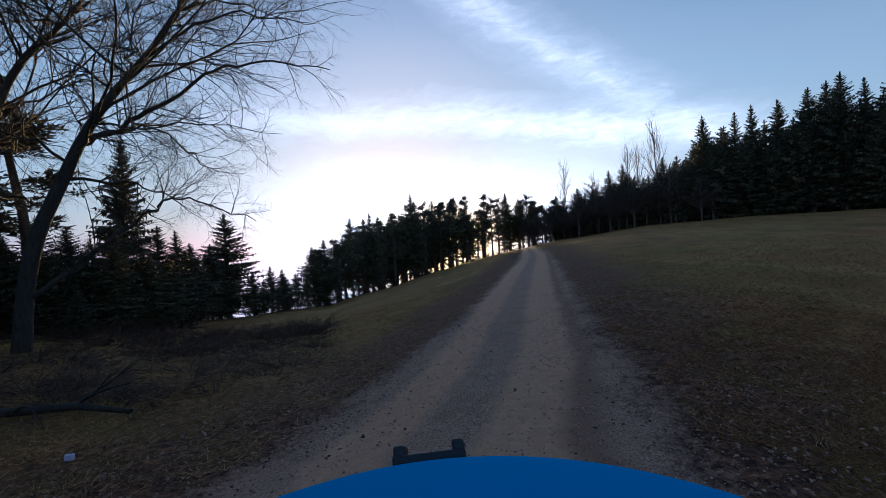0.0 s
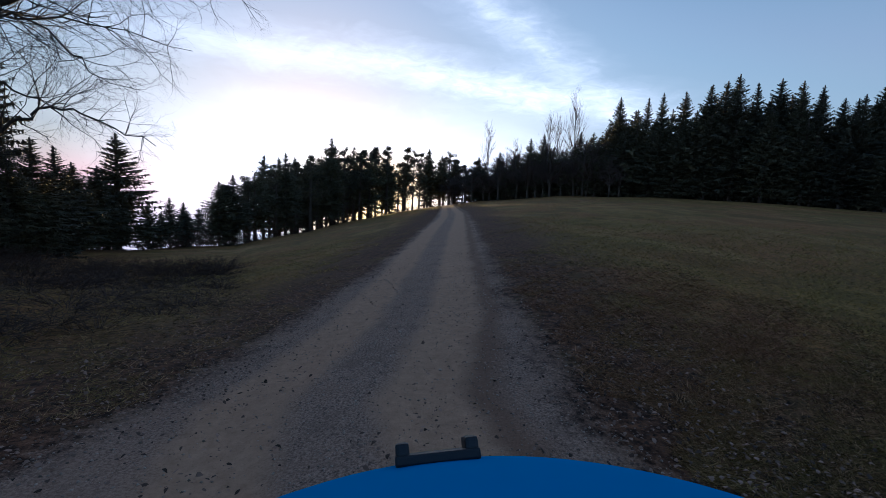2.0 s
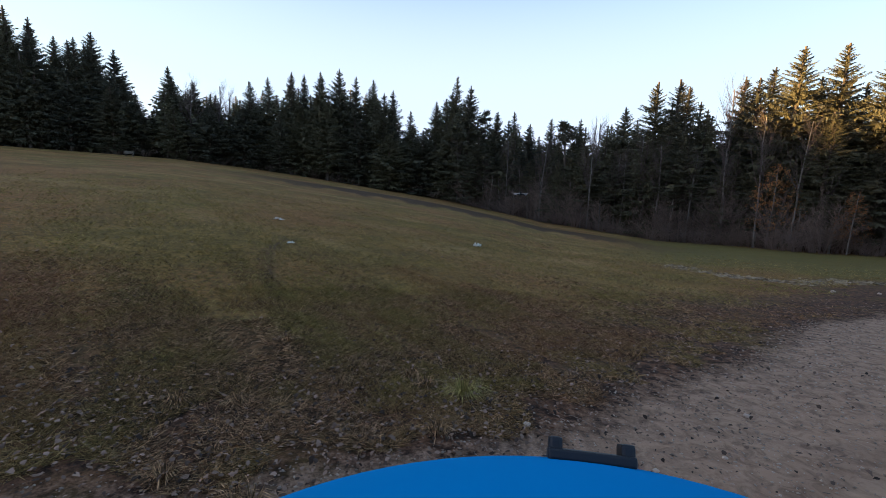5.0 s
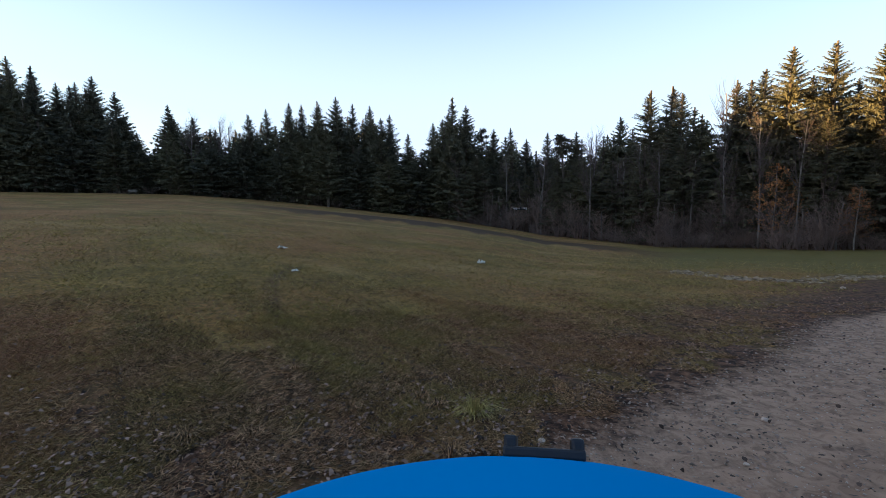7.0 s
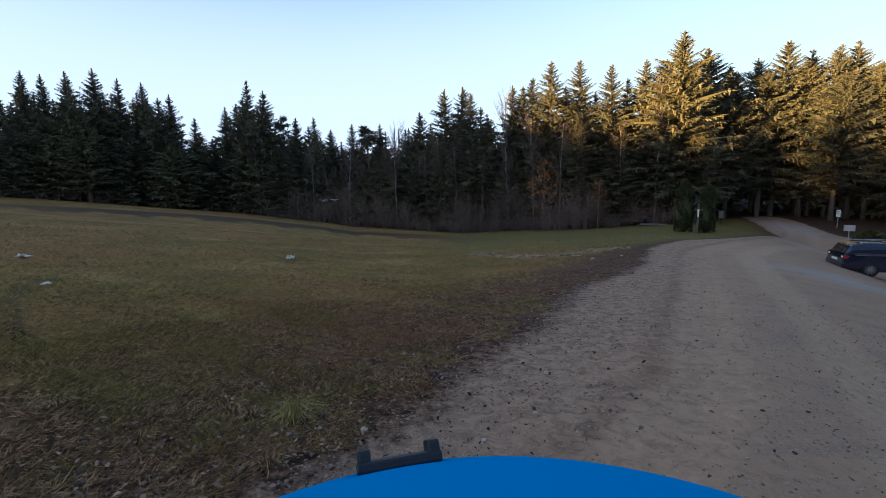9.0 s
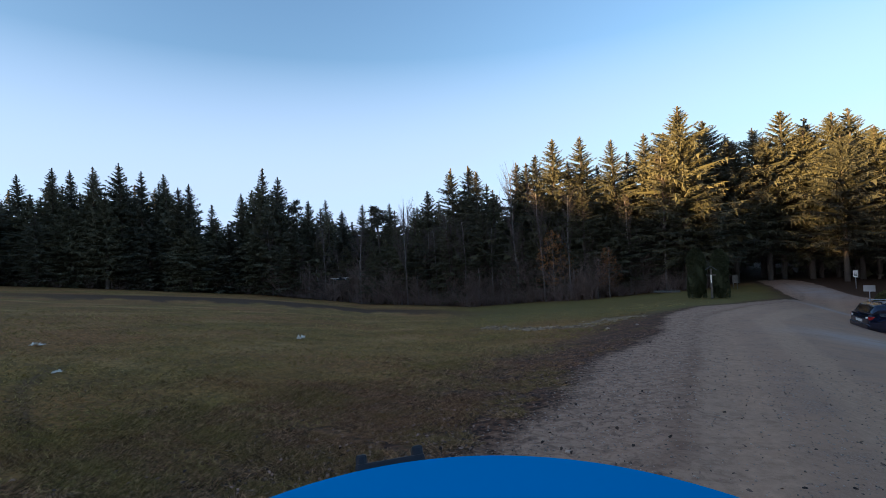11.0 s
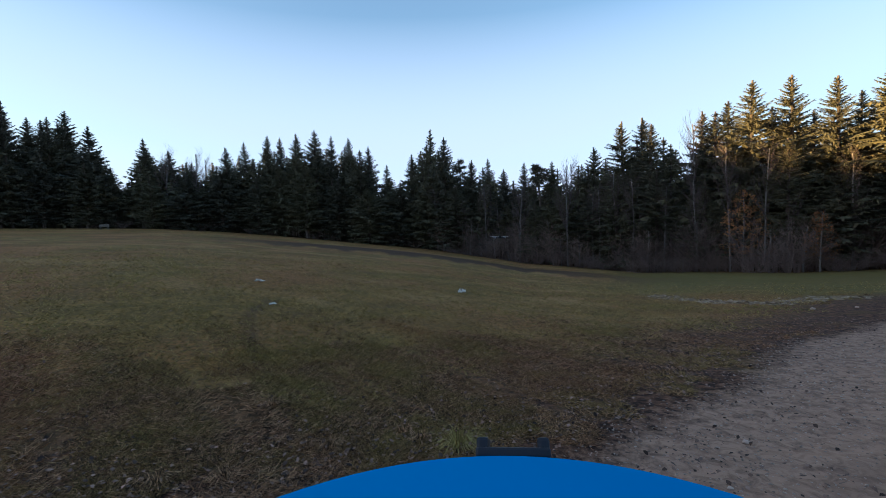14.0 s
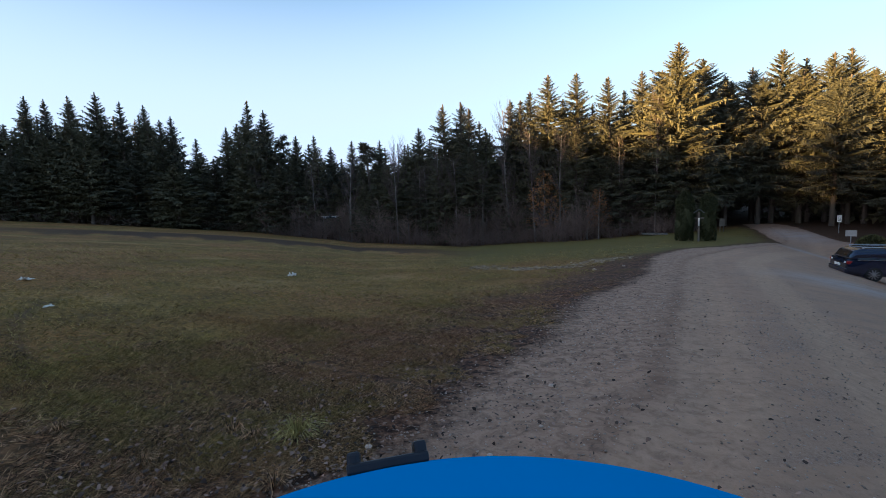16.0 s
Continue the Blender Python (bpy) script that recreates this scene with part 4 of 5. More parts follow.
def old_tree(b0, dist, trunk, limbs, r0, seed):
    """A leaning old tree: its trunk and limbs as (sideways, height) from the bearing line b0, its boughs fine and drooping."""
    g = np.random.default_rng(seed)
    n = np.array([math.sin(radians(b0)), math.cos(radians(b0)), 0])
    tg = np.array([n[1], -n[0], 0])
    root = new("old_tree")
    tagged(root, "old leaning leafless tree with fine drooping twigs", "tree")

    def curve(points, depth):
        p = np.array(points, float) * OLD + np.array([0, 1.78 * (1 - OLD)])
        t = np.linspace(0, 1, len(p))
        tt = np.linspace(0, 1, len(p) * 3)
        u, z = np.interp(tt, t, p[:, 0]), np.interp(tt, t, p[:, 1])
        k = np.array([0.25, 0.5, 0.25])
        for w in (u, z):
            w[1:-1] = np.convolve(w, k, "valid")
        return n * (dist + depth * tt)[:, None] + tg * u[:, None] + np.array([0, 0, 1]) * z[:, None]

    main = curve(trunk, 0.0)
    x, y = main[0, 0], main[0, 1]
    main = np.vstack([[x - 0.1, y, float(land(x, y)) - 0.25], main])
    part("trunk", tri_mesh("trunk", *tube(main, r0 * (0.2 + 0.8 * np.linspace(1, 0, len(main)) ** 1.2) * (1 + 0.4 * np.exp(-np.arange(len(main)) * 0.9)), 12), M_OLD_BARK), root)
    runs = [(main[len(main) // 2:], r0 * 0.4)]
    for i, (points, rl) in enumerate(limbs):
        p = curve(points, g.uniform(-2.4, 2.4))
        rl *= OLD * 0.62
        p[1:] += g.normal(0, 0.05, (len(p) - 1, 3))
        part("limb", tri_mesh("limb", *tube(p, np.linspace(rl * 0.85, rl * 0.15, len(p)), 7), M_OLD_BARK), root)
        runs.append((p, rl))
    # slender side limbs all round the stem
    for k in range(22):
        i = g.integers(len(main) // 3, len(main) - 1)
        out, start = [], main[i]
        v = unit(tg * g.uniform(-0.8, 1.0) + n * g.uniform(-0.9, 0.9) + np.array([0, 0, g.uniform(0.15, 0.8)]))
        grow(g, start, v, g.uniform(3.0, 5.6), 0.045, 1, out, 0.10, 4, (0, 10, 6, 3), 0.07, 0.85)
        part("bough", tri_mesh("bough", *joined(out), M_OLD_BARK), root)
    for p, rl in runs:
        twigs = []
        length = np.linalg.norm(np.diff(p, axis=0), axis=1).sum()
        for k in range(int(length * 3.6) + 6):
            s = g.uniform(0.12, 1.0) if k else 1.0
            i = min(len(p) - 2, int(s * (len(p) - 1)))
            d = unit(p[i + 1] - p[i])
            v = unit(d * g.uniform(0.3, 0.9) + unit(np.cross(d, g.normal(0, 1, 3))) * g.uniform(0.6, 1.1) + np.array([0, 0, 0.12]))
            grow(g, p[i], v, g.uniform(0.8, 2.4) * (1.15 - 0.5 * s), 0.010 + rl * 0.14 * (1.1 - s), 1, twigs, 0.09, 4, (0, 6, 4, 2), 0.06, 0.95)
        part("bough", tri_mesh("bough", *joined(twigs), M_OLD_BARK), root)
    return root


TRUNK = [(-2.03, 0.3), (-1.92, 1.42), (-1.73, 2.25), (-1.36, 3.08), (-1.23, 3.42), (-1.03, 3.83), (-0.75, 4.3), (-0.43, 4.74), (-0.1, 5.2), (0.15, 5.66), (0.5, 6.2), (0.9, 7.0), (1.2, 7.9)]
BOUGHS = [([(-1.09, 3.64), (-0.57, 3.83), (-0.12, 4.16), (0.37, 4.5), (0.77, 4.79), (1.36, 4.95), (1.97, 4.94), (2.56, 4.89)], 0.085),
         ([(-1.21, 3.44), (-0.87, 3.72), (-0.49, 3.79), (-0.05, 3.8), (0.39, 3.34), (0.57, 3.07)], 0.05),
         ([(-1.37, 3.02), (-0.62, 3.02), (-0.19, 2.89), (0.3, 2.7)], 0.05),
         ([(-1.91, 1.25), (-1.37, 1.61), (-1.02, 1.94), (-0.67, 2.22), (-0.3, 2.53), (-0.11, 2.72), (0.17, 2.76), (0.74, 2.6), (1.36, 2.33)], 0.08),
         ([(-1.32, 3.28), (-1.62, 3.55), (-1.81, 3.51), (-1.99, 3.62), (-2.3, 4.2)], 0.05),
         ([(-0.27, 4.98), (0.23, 5.36), (0.93, 5.74), (1.55, 5.65), (2.3, 5.5)], 0.06),
         ([(-0.43, 4.74), (-0.39, 5.14), (-0.31, 5.61), (0.0, 6.6)], 0.05),
         ([(-0.73, 4.33), (-1.18, 4.01), (-1.23, 3.96)], 0.045),
         ([(0.3, 5.9), (0.9, 6.3), (1.7, 6.4), (2.4, 6.2)], 0.05),
         ([(-0.95, 3.9), (-0.2, 3.9), (0.8, 4.1), (1.9, 3.9)], 0.04)]
old_tree(-128, 9.0 * OLD, TRUNK, BOUGHS, 0.22, 11)
TRUNK_B = [(-3.5, 0.2), (-2.95, 2.2), (-2.71, 3.3), (-2.43, 4.4), (-2.25, 4.9), (-1.92, 5.48), (-1.55, 5.88), (-1.2, 6.39), (-0.8, 7.2)]
BOUGHS_B = [([(-2.6, 3.7), (-2.2, 3.6), (-2.0, 4.1), (-1.7, 4.5)], 0.06), ([(-2.3, 4.8), (-2.5, 5.5), (-2.4, 6.2)], 0.06), ([(-1.9, 5.5), (-1.3, 5.6), (-0.6, 5.9)], 0.05),
           ([(-2.5, 4.2), (-3.2, 4.7), (-3.8, 5.2)], 0.06), ([(-2.8, 2.9), (-2.3, 3.0), (-2.0, 2.6)], 0.04)]
old_tree(-128, 10.5 * OLD, TRUNK_B, BOUGHS_B, 0.22, 12)


# ---- beyond the yard: conifer columns, wayside cross, signs, hedge, car ----
def spot(b, dist):
    x, y = dist * math.sin(radians(b)), dist * math.cos(radians(b))
    return x, y, float(land(x, y))


def leafy_solid(name, size, count, mat, rng, round_top, label, cat, at, turn=0.0, leaf=0.16):
    """A clipped evergreen: a dark core and a coat of small sprays."""
    root = new(name)
    tagged(root, label, cat)
    root.matrix_basis = pose(*at, 0, 0, turn)
    w, d, h = size
    if round_top:
        t = rng.uniform(0, 1, count) ** 0.8
        a = rng.uniform(0, 6.28, count)
        r = np.sin(np.clip((1.02 - t) * (4.2 if h > 2.5 else 2.6), 0, 1) * 1.57) * (0.82 + 0.18 * np.sin(a * 3 + t * 9) * 0.5)
        nrm = np.stack([np.cos(a), np.sin(a), 0.35 + 0 * a], 1)
        p = np.stack([np.cos(a) * r * w / 2, np.sin(a) * r * d / 2, t * h], 1)
    else:
        p = rng.uniform(-0.5, 0.5, (count, 3)) * np.array(size)
        k = rng.integers(0, 3, count)
        p[k == 0, 1] = np.sign(p[k == 0, 1]) * d / 2
        p[k == 1, 2] = h / 2
        p[k == 2, 0] = np.sign(p[k == 2, 0]) * w / 2
        nrm = p / (np.array(size) / 2)
        nrm = nrm * (np.abs(nrm) > 0.98)
        p = p + np.array([0, 0, h / 2]) + rng.normal(0, 0.04, (count, 3))
    v = unit(unit(nrm) + rng.normal(0, 0.45, (count, 3)) + np.array([0, 0, 0.7]))
    L = leaf * rng.uniform(0.7, 1.4, count)
    part("foliage", tri_mesh("foliage", *blades(p - unit(nrm) * leaf * 0.3, p + v * L[:, None], L * 0.3, unit(np.cross(v, rng.normal(0, 1, (count, 3))))), mat), root)
    bm = bmesh.new()
    if round_top:
        bmesh.ops.create_icosphere(bm, subdivisions=3, radius=0.5, matrix=Matrix.Translation((0, 0, h * 0.46)) @ Matrix.Diagonal((w * 0.86, d * 0.86, h * 0.96, 1)))
    else:
        box(bm, (w * 0.94, d * 0.86, h * 0.95), (0, 0, h * 0.475), 0.08)
    part("core", bm_mesh("core", bm, mat, True), root)
    return root


thuja_at = [spot(41.2, 38.5), spot(43.35, 38.5)]
leafy_solid("thuja", (1.45, 1.3, 3.6), 6500, M_THUJA, rng, True, "dark columnar thuja beside the wayside cross", "thuja", thuja_at[0], 20, 0.11)
leafy_solid("thuja", (1.2, 1.2, 3.45), 5500, M_THUJA, rng, True, "slimmer dark columnar thuja beside the wayside cross", "thuja", thuja_at[1], 70, 0.11)
M_DULL_LEAF = foliage("dull_bush_leaves", (0.045, 0.046, 0.018), (0.120, 0.108, 0.040), 0.8, 0.1)
for b, dist, size, mat, label in ((56.6, 44.0, (2.6, 2.0, 1.4), M_DULL_LEAF, "rounded dull green bush behind the parked car"),
                                  (58.6, 43.5, (2.4, 1.8, 1.35), M_HEDGE, "clipped yellow-green bush behind the parked car"),
                                  (60.8, 43.0, (3.0, 2.0, 1.45), M_DULL_LEAF, "broad dull green bush behind the parked car"),
                                  (63.4, 42.5, (3.0, 2.0, 1.5), M_DULL_LEAF, "broad dull green bush behind the parked car")):
    leafy_solid("bush", size, 3600, mat, rng, True, label, "bush", spot(b, dist), rng.uniform(0, 90))


def wayside_cross(at, turn):
    root = new("wayside_cross")
    tagged(root, "weathered wooden wayside cross under a small grey roof", "wayside cross")
    root.matrix_basis = pose(*at, 0, 0, turn)
    bm = bmesh.new()
    box(bm, (0.13, 0.11, 2.15), (0, 0, 1.03), 0.012)
    part("post", bm_mesh("post", bm, M_WOOD), root)
    bm = bmesh.new()
    box(bm, (0.60, 0.09, 0.11), (0, -0.005, 1.66), 0.01)
    part("crossbeam", bm_mesh("crossbeam", bm, M_WOOD), root)
    for s in (-1, 1):
        bm = bmesh.new()
        box(bm, (0.44, 0.36, 0.025), (s * 0.165, -0.06, 2.17), 0.004, pose(0, 0, 0, 0, s * 38, 0))
        part("roof_board", bm_mesh("roof_board", bm, M_ROOF), root, "grey sheet roof board")
    bm = bmesh.new()
    rod(bm, (0, -0.1, 1.12), (0, -0.1, 1.68), 0.03, 0.065, 12)
    part("figure", bm_mesh("figure", bm, M_WHITE), root, "plain pale carved form")
    return root


wayside_cross(spot(42.55, 37.6), -42)


def signboard(at, turn, size, height, posts, mat, label, bars=0):
    """A board on one or two posts, its small print as bars."""
    root = new("signboard")
    tagged(root, label, "sign")
    root.matrix_basis = pose(*at, 0, 0, turn)
    w, h = size
    for k in range(posts):
        bm = bmesh.new()
        x = 0 if posts == 1 else (k - 0.5) * w * 0.7
        rod(bm, (x, 0.03, -0.1), (x, 0.03, height - 0.05), 0.035, 0.035, 10)
        part("post", bm_mesh("post", bm, M_STEEL if posts == 1 else M_WOOD), root)
    bm = bmesh.new()
    box(bm, (w, 0.03, h), (0, 0, height - h / 2), 0.006)
    panel = part("board", bm_mesh("board", bm, mat), root)
    for k in range(bars):
        bm = bmesh.new()
        box(bm, (w * 0.7, 0.006, h * 0.06), (0, -0.018, height - h * (0.25 + 0.5 * k / max(1, bars - 1))))
        part("print_line", bm_mesh("print_line", bm, M_BLACK), panel)
    return root


signboard(spot(44.7, 60), -45, (0.50, 0.85), 1.5, 2, M_WOOD, "small weathered notice board on two posts")
signboard(spot(55.1, 46), -55, (0.66, 0.46), 1.6, 1, M_STEEL, "blank pale sign on a steel post behind the parked car")
signboard(spot(54.2, 60), -54, (0.34, 0.66), 1.75, 1, M_WHITE, "white notice with dark print at the edge of the wood", 4)

bm = bmesh.new()
for k in range(5):
    rod(bm, (-1.3, 0.18 * k - 0.36, 0.12 + 0.02 * (k % 2)), (1.3, 0.18 * k - 0.36 + 0.05, 0.12), 0.1 + 0.012 * (k % 3), 0.1, 9)
lx, ly, lz = spot(38.2, 56)
log_stack = new("log_row", bm_mesh("log_row", bm, M_WOOD))
log_stack.matrix_basis = pose(lx, ly, lz, 0, 0, -40)
tagged(log_stack, "low row of pale cut logs lying in the grass", "logs")

bm = bmesh.new()
box(bm, (1.1, 0.5, 0.4), (0, 0, 0.55), 0.03)
for sx in (-0.45, 0.45):
    for sy in (-0.2, 0.2):
        rod(bm, (sx, sy, -0.05), (sx, sy, 0.4), 0.04)
tx, ty, tz = spot(-43.1, 82)
trough = new("trough", bm_mesh("trough", bm, M_WOOD))
trough.matrix_basis = pose(tx, ty, tz, 0, 0, 30)
tagged(trough, "weathered grey feeding trough on short legs in the meadow", "trough")


def estate_car(at, turn):
    """A parked estate car, nose towards +x."""
    root = new("estate_car")
    tagged(root, "dark blue estate car with silver roof rails, parked on gravel", "car")
    root.matrix_basis = pose(*at, 0, 0, turn)

    def loft(stations, mat, name, parent, label="", smooth_faces=True):
        """Cross-sections (x, half width low, half width high, z low, z high) joined along x."""
        bm = bmesh.new()
        rings = []
        for x, wl, wh, zl, zh in stations:
            ring = [(x, -wl * 0.92, zl), (x, -wl, zl + (zh - zl) * 0.22), (x, -wl, zl + (zh - zl) * 0.55), (x, -wh, zh - (zh - zl) * 0.06), (x, -wh * 0.90, zh),
                    (x, wh * 0.90, zh), (x, wh, zh - (zh - zl) * 0.06), (x, wl, zl + (zh - zl) * 0.55), (x, wl, zl + (zh - zl) * 0.22), (x, wl * 0.92, zl)]
            rings.append([bm.verts.new(v) for v in ring])
        for r0, r1 in zip(rings, rings[1:]):
            for k in range(10):
                bm.faces.new((r0[k], r0[(k + 1) % 10], r1[(k + 1) % 10], r1[k]))
        bm.faces.new(rings[0][::-1])
        bm.faces.new(rings[-1])
        bmesh.ops.recalc_face_normals(bm, faces=bm.faces)
        return part(name, bm_mesh(name, bm, mat, False), parent, label)

    body = loft([(-2.38, 0.78, 0.76, 0.42, 0.80), (-2.34, 0.86, 0.82, 0.30, 0.98), (-2.1, 0.90, 0.86, 0.24, 1.02), (-1.4, 0.91, 0.88, 0.22, 1.0), (0.0, 0.91, 0.88, 0.22, 0.97),
                 (0.9, 0.91, 0.87, 0.22, 0.95), (1.2, 0.90, 0.84, 0.22, 0.93), (1.9, 0.88, 0.78, 0.24, 0.82), (2.25, 0.82, 0.70, 0.28, 0.70), (2.38, 0.70, 0.60, 0.34, 0.60)], M_PAINT, "body", root)
    cabin = loft([(-2.22, 0.80, 0.62, 0.96, 1.12), (-2.02, 0.83, 0.64, 0.96, 1.40), (-1.75, 0.84, 0.66, 0.96, 1.46), (-0.6, 0.85, 0.67, 0.96, 1.50), (0.25, 0.85, 0.66, 0.95, 1.46),
                  (0.75, 0.83, 0.64, 0.94, 1.26), (1.22, 0.80, 0.62, 0.92, 0.97)], M_PAINT, "cabin", root)
    for s in (-1, 1):
        for name, quad in (("side_window", ((-1.98, 0.99), (-1.30, 0.99), (-1.30, 1.40), (-1.85, 1.37))), ("side_window", ((-1.24, 0.99), (-0.34, 0.98), (-0.34, 1.43), (-1.24, 1.41))),
                           ("side_window", ((-0.27, 0.98), (0.95, 0.97), (0.30, 1.38), (-0.27, 1.43)))):
            bm = bmesh.new()
            lean = lambda z: 0.862 - 0.175 * (z - 0.96) / 0.54 * 1.08 + 0.012
            low = [bm.verts.new((x, s * lean(z), z)) for x, z in quad]
            deep = [bm.verts.new((x, s * (lean(z) - 0.05), z)) for x, z in quad]
            bm.faces.new(low)
            for k in range(4):
                bm.faces.new((low[k], low[(k + 1) % 4], deep[(k + 1) % 4], deep[k]))
            bmesh.ops.recalc_face_normals(bm, faces=bm.faces)
            part(name, bm_mesh(name, bm, M_GLASS), cabin, "dark tinted side window")
        bm = bmesh.new()
        box(bm, (2.0, 0.035, 0.03), (-0.75, s * 0.60, 1.522), 0.01)
        for x in (-1.7, -0.75, 0.2):
            box(bm, (0.08, 0.03, 0.05), (x, s * 0.60, 1.495))
        part("roof_rail", bm_mesh("roof_rail", bm, M_CHROME), root, "silver roof rail")
        bm = bmesh.new()
        box(bm, (2.95, 0.012, 0.018), (-0.5, s * 0.885, 0.975), 0.003)
        part("window_trim", bm_mesh("window_trim", bm, M_CHROME), body, "bright trim under the windows")
        bm = bmesh.new()
        box(bm, (0.36, 0.10, 0.16), (-2.18, s * 0.81, 0.86), 0.03)
        part("tail_light", bm_mesh("tail_light", bm, M_RED), body, "red tail light")
        bm = bmesh.new()
        box(bm, (0.10, 0.16, 0.09), (-2.33, s * 0.66, 0.86), 0.02)
        part("reversing_light", bm_mesh("reversing_light", bm, M_WHITE), body, "white reversing light")
        bm = bmesh.new()
        box(bm, (0.18, 0.14, 0.12), (0.86, s * 0.96, 1.02), 0.03)
        part("door_mirror", bm_mesh("door_mirror", bm, M_PAINT), body)
        for x in (-1.38, 1.36):
            bm = bmesh.new()
            rod(bm, (x, s * 0.70, 0.32), (x, s * 0.915, 0.32), 0.325, 0.325, 28)
            wheel = part("wheel", bm_mesh("wheel", bm, M_TYRE), root)
            bm = bmesh.new()
            rod(bm, (x, s * 0.90, 0.32), (x, s * 0.925, 0.32), 0.075, 0.06, 16)
            for k in range(10):
                a = k * math.pi / 5
                rod(bm, (x + math.cos(a) * 0.05, s * 0.92, 0.32 + math.sin(a) * 0.05), (x + math.cos(a) * 0.215, s * 0.918, 0.32 + math.sin(a) * 0.215), 0.022, 0.018, 6)
            bmesh.ops.create_cone(bm, cap_ends=False, segments=28, radius1=0.225, radius2=0.225, depth=0.03, matrix=pose(x, s * 0.915, 0.32, 90, 0, 0))
            part("rim", bm_mesh("rim", bm, M_CHROME), wheel, "silver ten-spoke rim")
    bm = bmesh.new()
    box(bm, (0.05, 1.15, 0.34), (-2.17, 0, 1.22), 0.02, pose(0, 0, 0, 0, 32, 0))
    part("rear_window", bm_mesh("rear_window", bm, M_GLASS), cabin, "dark rear window")
    bm = bmesh.new()
    box(bm, (0.12, 1.70, 0.22), (-2.36, 0, 0.48), 0.04)
    part("bumper", bm_mesh("bumper", bm, M_PAINT), body)
    bm = bmesh.new()
    box(bm, (0.02, 0.52, 0.11), (-2.395, 0, 0.70), 0.004)
    part("number_plate", bm_mesh("number_plate", bm, M_WHITE), body, "plain pale plate")
    return root


cx, cy, cz = spot(58.6, 29.5)
heading = radians(90 - 123)
cz = max(float(land(cx + u * math.cos(heading) - w * math.sin(heading), cy + u * math.sin(heading) + w * math.cos(heading))) for u in (-1.4, 0, 1.4) for w in (-0.9, 0.9)) - 0.06
estate_car((cx, cy, cz), 90 - 123)


# ---- the flying quadcopter and things lying in the grass ----
def quadcopter(at, turn):
    root = new("quadcopter")
    tagged(root, "small black racing quadcopter with pale propellers in the air", "drone")
    root.matrix_basis = at @ pose(0, 0, 0, 0, 0, turn)
    bm = bmesh.new()
    box(bm, (0.05, 0.15, 0.035), (0, 0, 0.01), 0.006)
    box(bm, (0.035, 0.08, 0.03), (0, -0.01, 0.042), 0.006)
    part("body", bm_mesh("body", bm, M_BLACK), root)
    for sx in (-1, 1):
        for sy in (-1, 1):
            bm = bmesh.new()
            rod(bm, (0, 0, 0.0), (sx * 0.11, sy * 0.10, 0.0), 0.010, 0.008, 6)
            arm = part("arm", bm_mesh("arm", bm, M_BLACK), root)
            bm = bmesh.new()
            rod(bm, (sx * 0.11, sy * 0.10, -0.008), (sx * 0.11, sy * 0.10, 0.024), 0.014, 0.014, 10)
            part("motor", bm_mesh("motor", bm, M_STEEL), arm)
            bm = bmesh.new()
            box(bm, (0.15, 0.016, 0.003), (sx * 0.11, sy * 0.10, 0.028), 0, pose(0, 0, 0, 0, 0, 12 * sx))
            part("propeller", bm_mesh("propeller", bm, M_WHITE), arm, "pale two-bladed propeller")


quadcopter(pose(-0.02, 10.5, 1.31), 10)


def scrap(name, x, y, size, mat, label, cat, seed, thick=0.02):
    """A crumpled flat piece lying in the grass."""
    g = np.random.default_rng(seed)
    bm = bmesh.new()
    bmesh.ops.create_grid(bm, x_segments=7, y_segments=5, size=0.5)
    for v in bm.verts:
        v.co.x *= size[0] * (1 + 0.25 * g.normal())
        v.co.y *= size[1] * (1 + 0.25 * g.normal())
        v.co.z = abs(g.normal()) * size[2]
    made = bmesh.ops.solidify(bm, geom=bm.faces[:], thickness=thick * 0.3)
    ob = new(name, bm_mesh(name, bm, mat))
    ob.matrix_basis = pose(x, y, float(land(x, y)) + 0.03, 0, 0, g.uniform(0, 180))
    return tagged(ob, label, cat)


scrap("foam_piece", -7.34, 13.26, (0.30, 0.20, 0.04), M_WHITE, "torn white foam piece lying in the meadow", "litter", 1)
scrap("foam_piece", -1.36, 15.54, (0.24, 0.16, 0.07), M_WHITE, "crumpled pale piece lying in the meadow", "litter", 2)
scrap("paper_piece", -5.10, 9.70, (0.12, 0.08, 0.02), M_WHITE, "small pale scrap in the grass", "litter", 3)
bm = bmesh.new()
box(bm, (0.080, 0.04, 0.055), (0, 0, 0.027), 0.005)
packet = new("packet", bm_mesh("packet", bm, plain("lilac_card", (0.55, 0.50, 0.74), 0.5, grain=0.25, scale=14)))
packet.matrix_basis = pose(-3.93, -4.37, float(land(-3.93, -4.37)) + 0.005, 4, 6, 125)
tagged(packet, "small lilac and white packet beside the lane", "litter")


# a fallen branch in the dark brush beside the lane
bx, by = -5.15, -6.4
p = np.array([(-1.6, 0.5, 0.08), (-0.9, 0.2, 0.11), (-0.1, 0.0, 0.10), (0.7, -0.1, 0.12), (1.5, -0.45, 0.07)])
pieces = [tube(p, (0.075, 0.07, 0.06, 0.05, 0.03), 9)]
for start, v in ((1, (0.3, 0.5, 0.35)), (2, (0.5, -0.4, 0.25)), (3, (0.3, 0.45, 0.3)), (3, (0.5, -0.1, 0.4))):
    grow(rng, p[start], unit(np.array(v)), 0.8, 0.02, 2, pieces, 0.05, 4, (0, 0, 4, 3), 0.0, 0.8)
fallen = new("fallen_branch", tri_mesh("fallen_branch", *joined(pieces), M_OLD_BARK))
fallen.matrix_basis = pose(bx, by, float(land(bx, by)), 0, 0, 109)
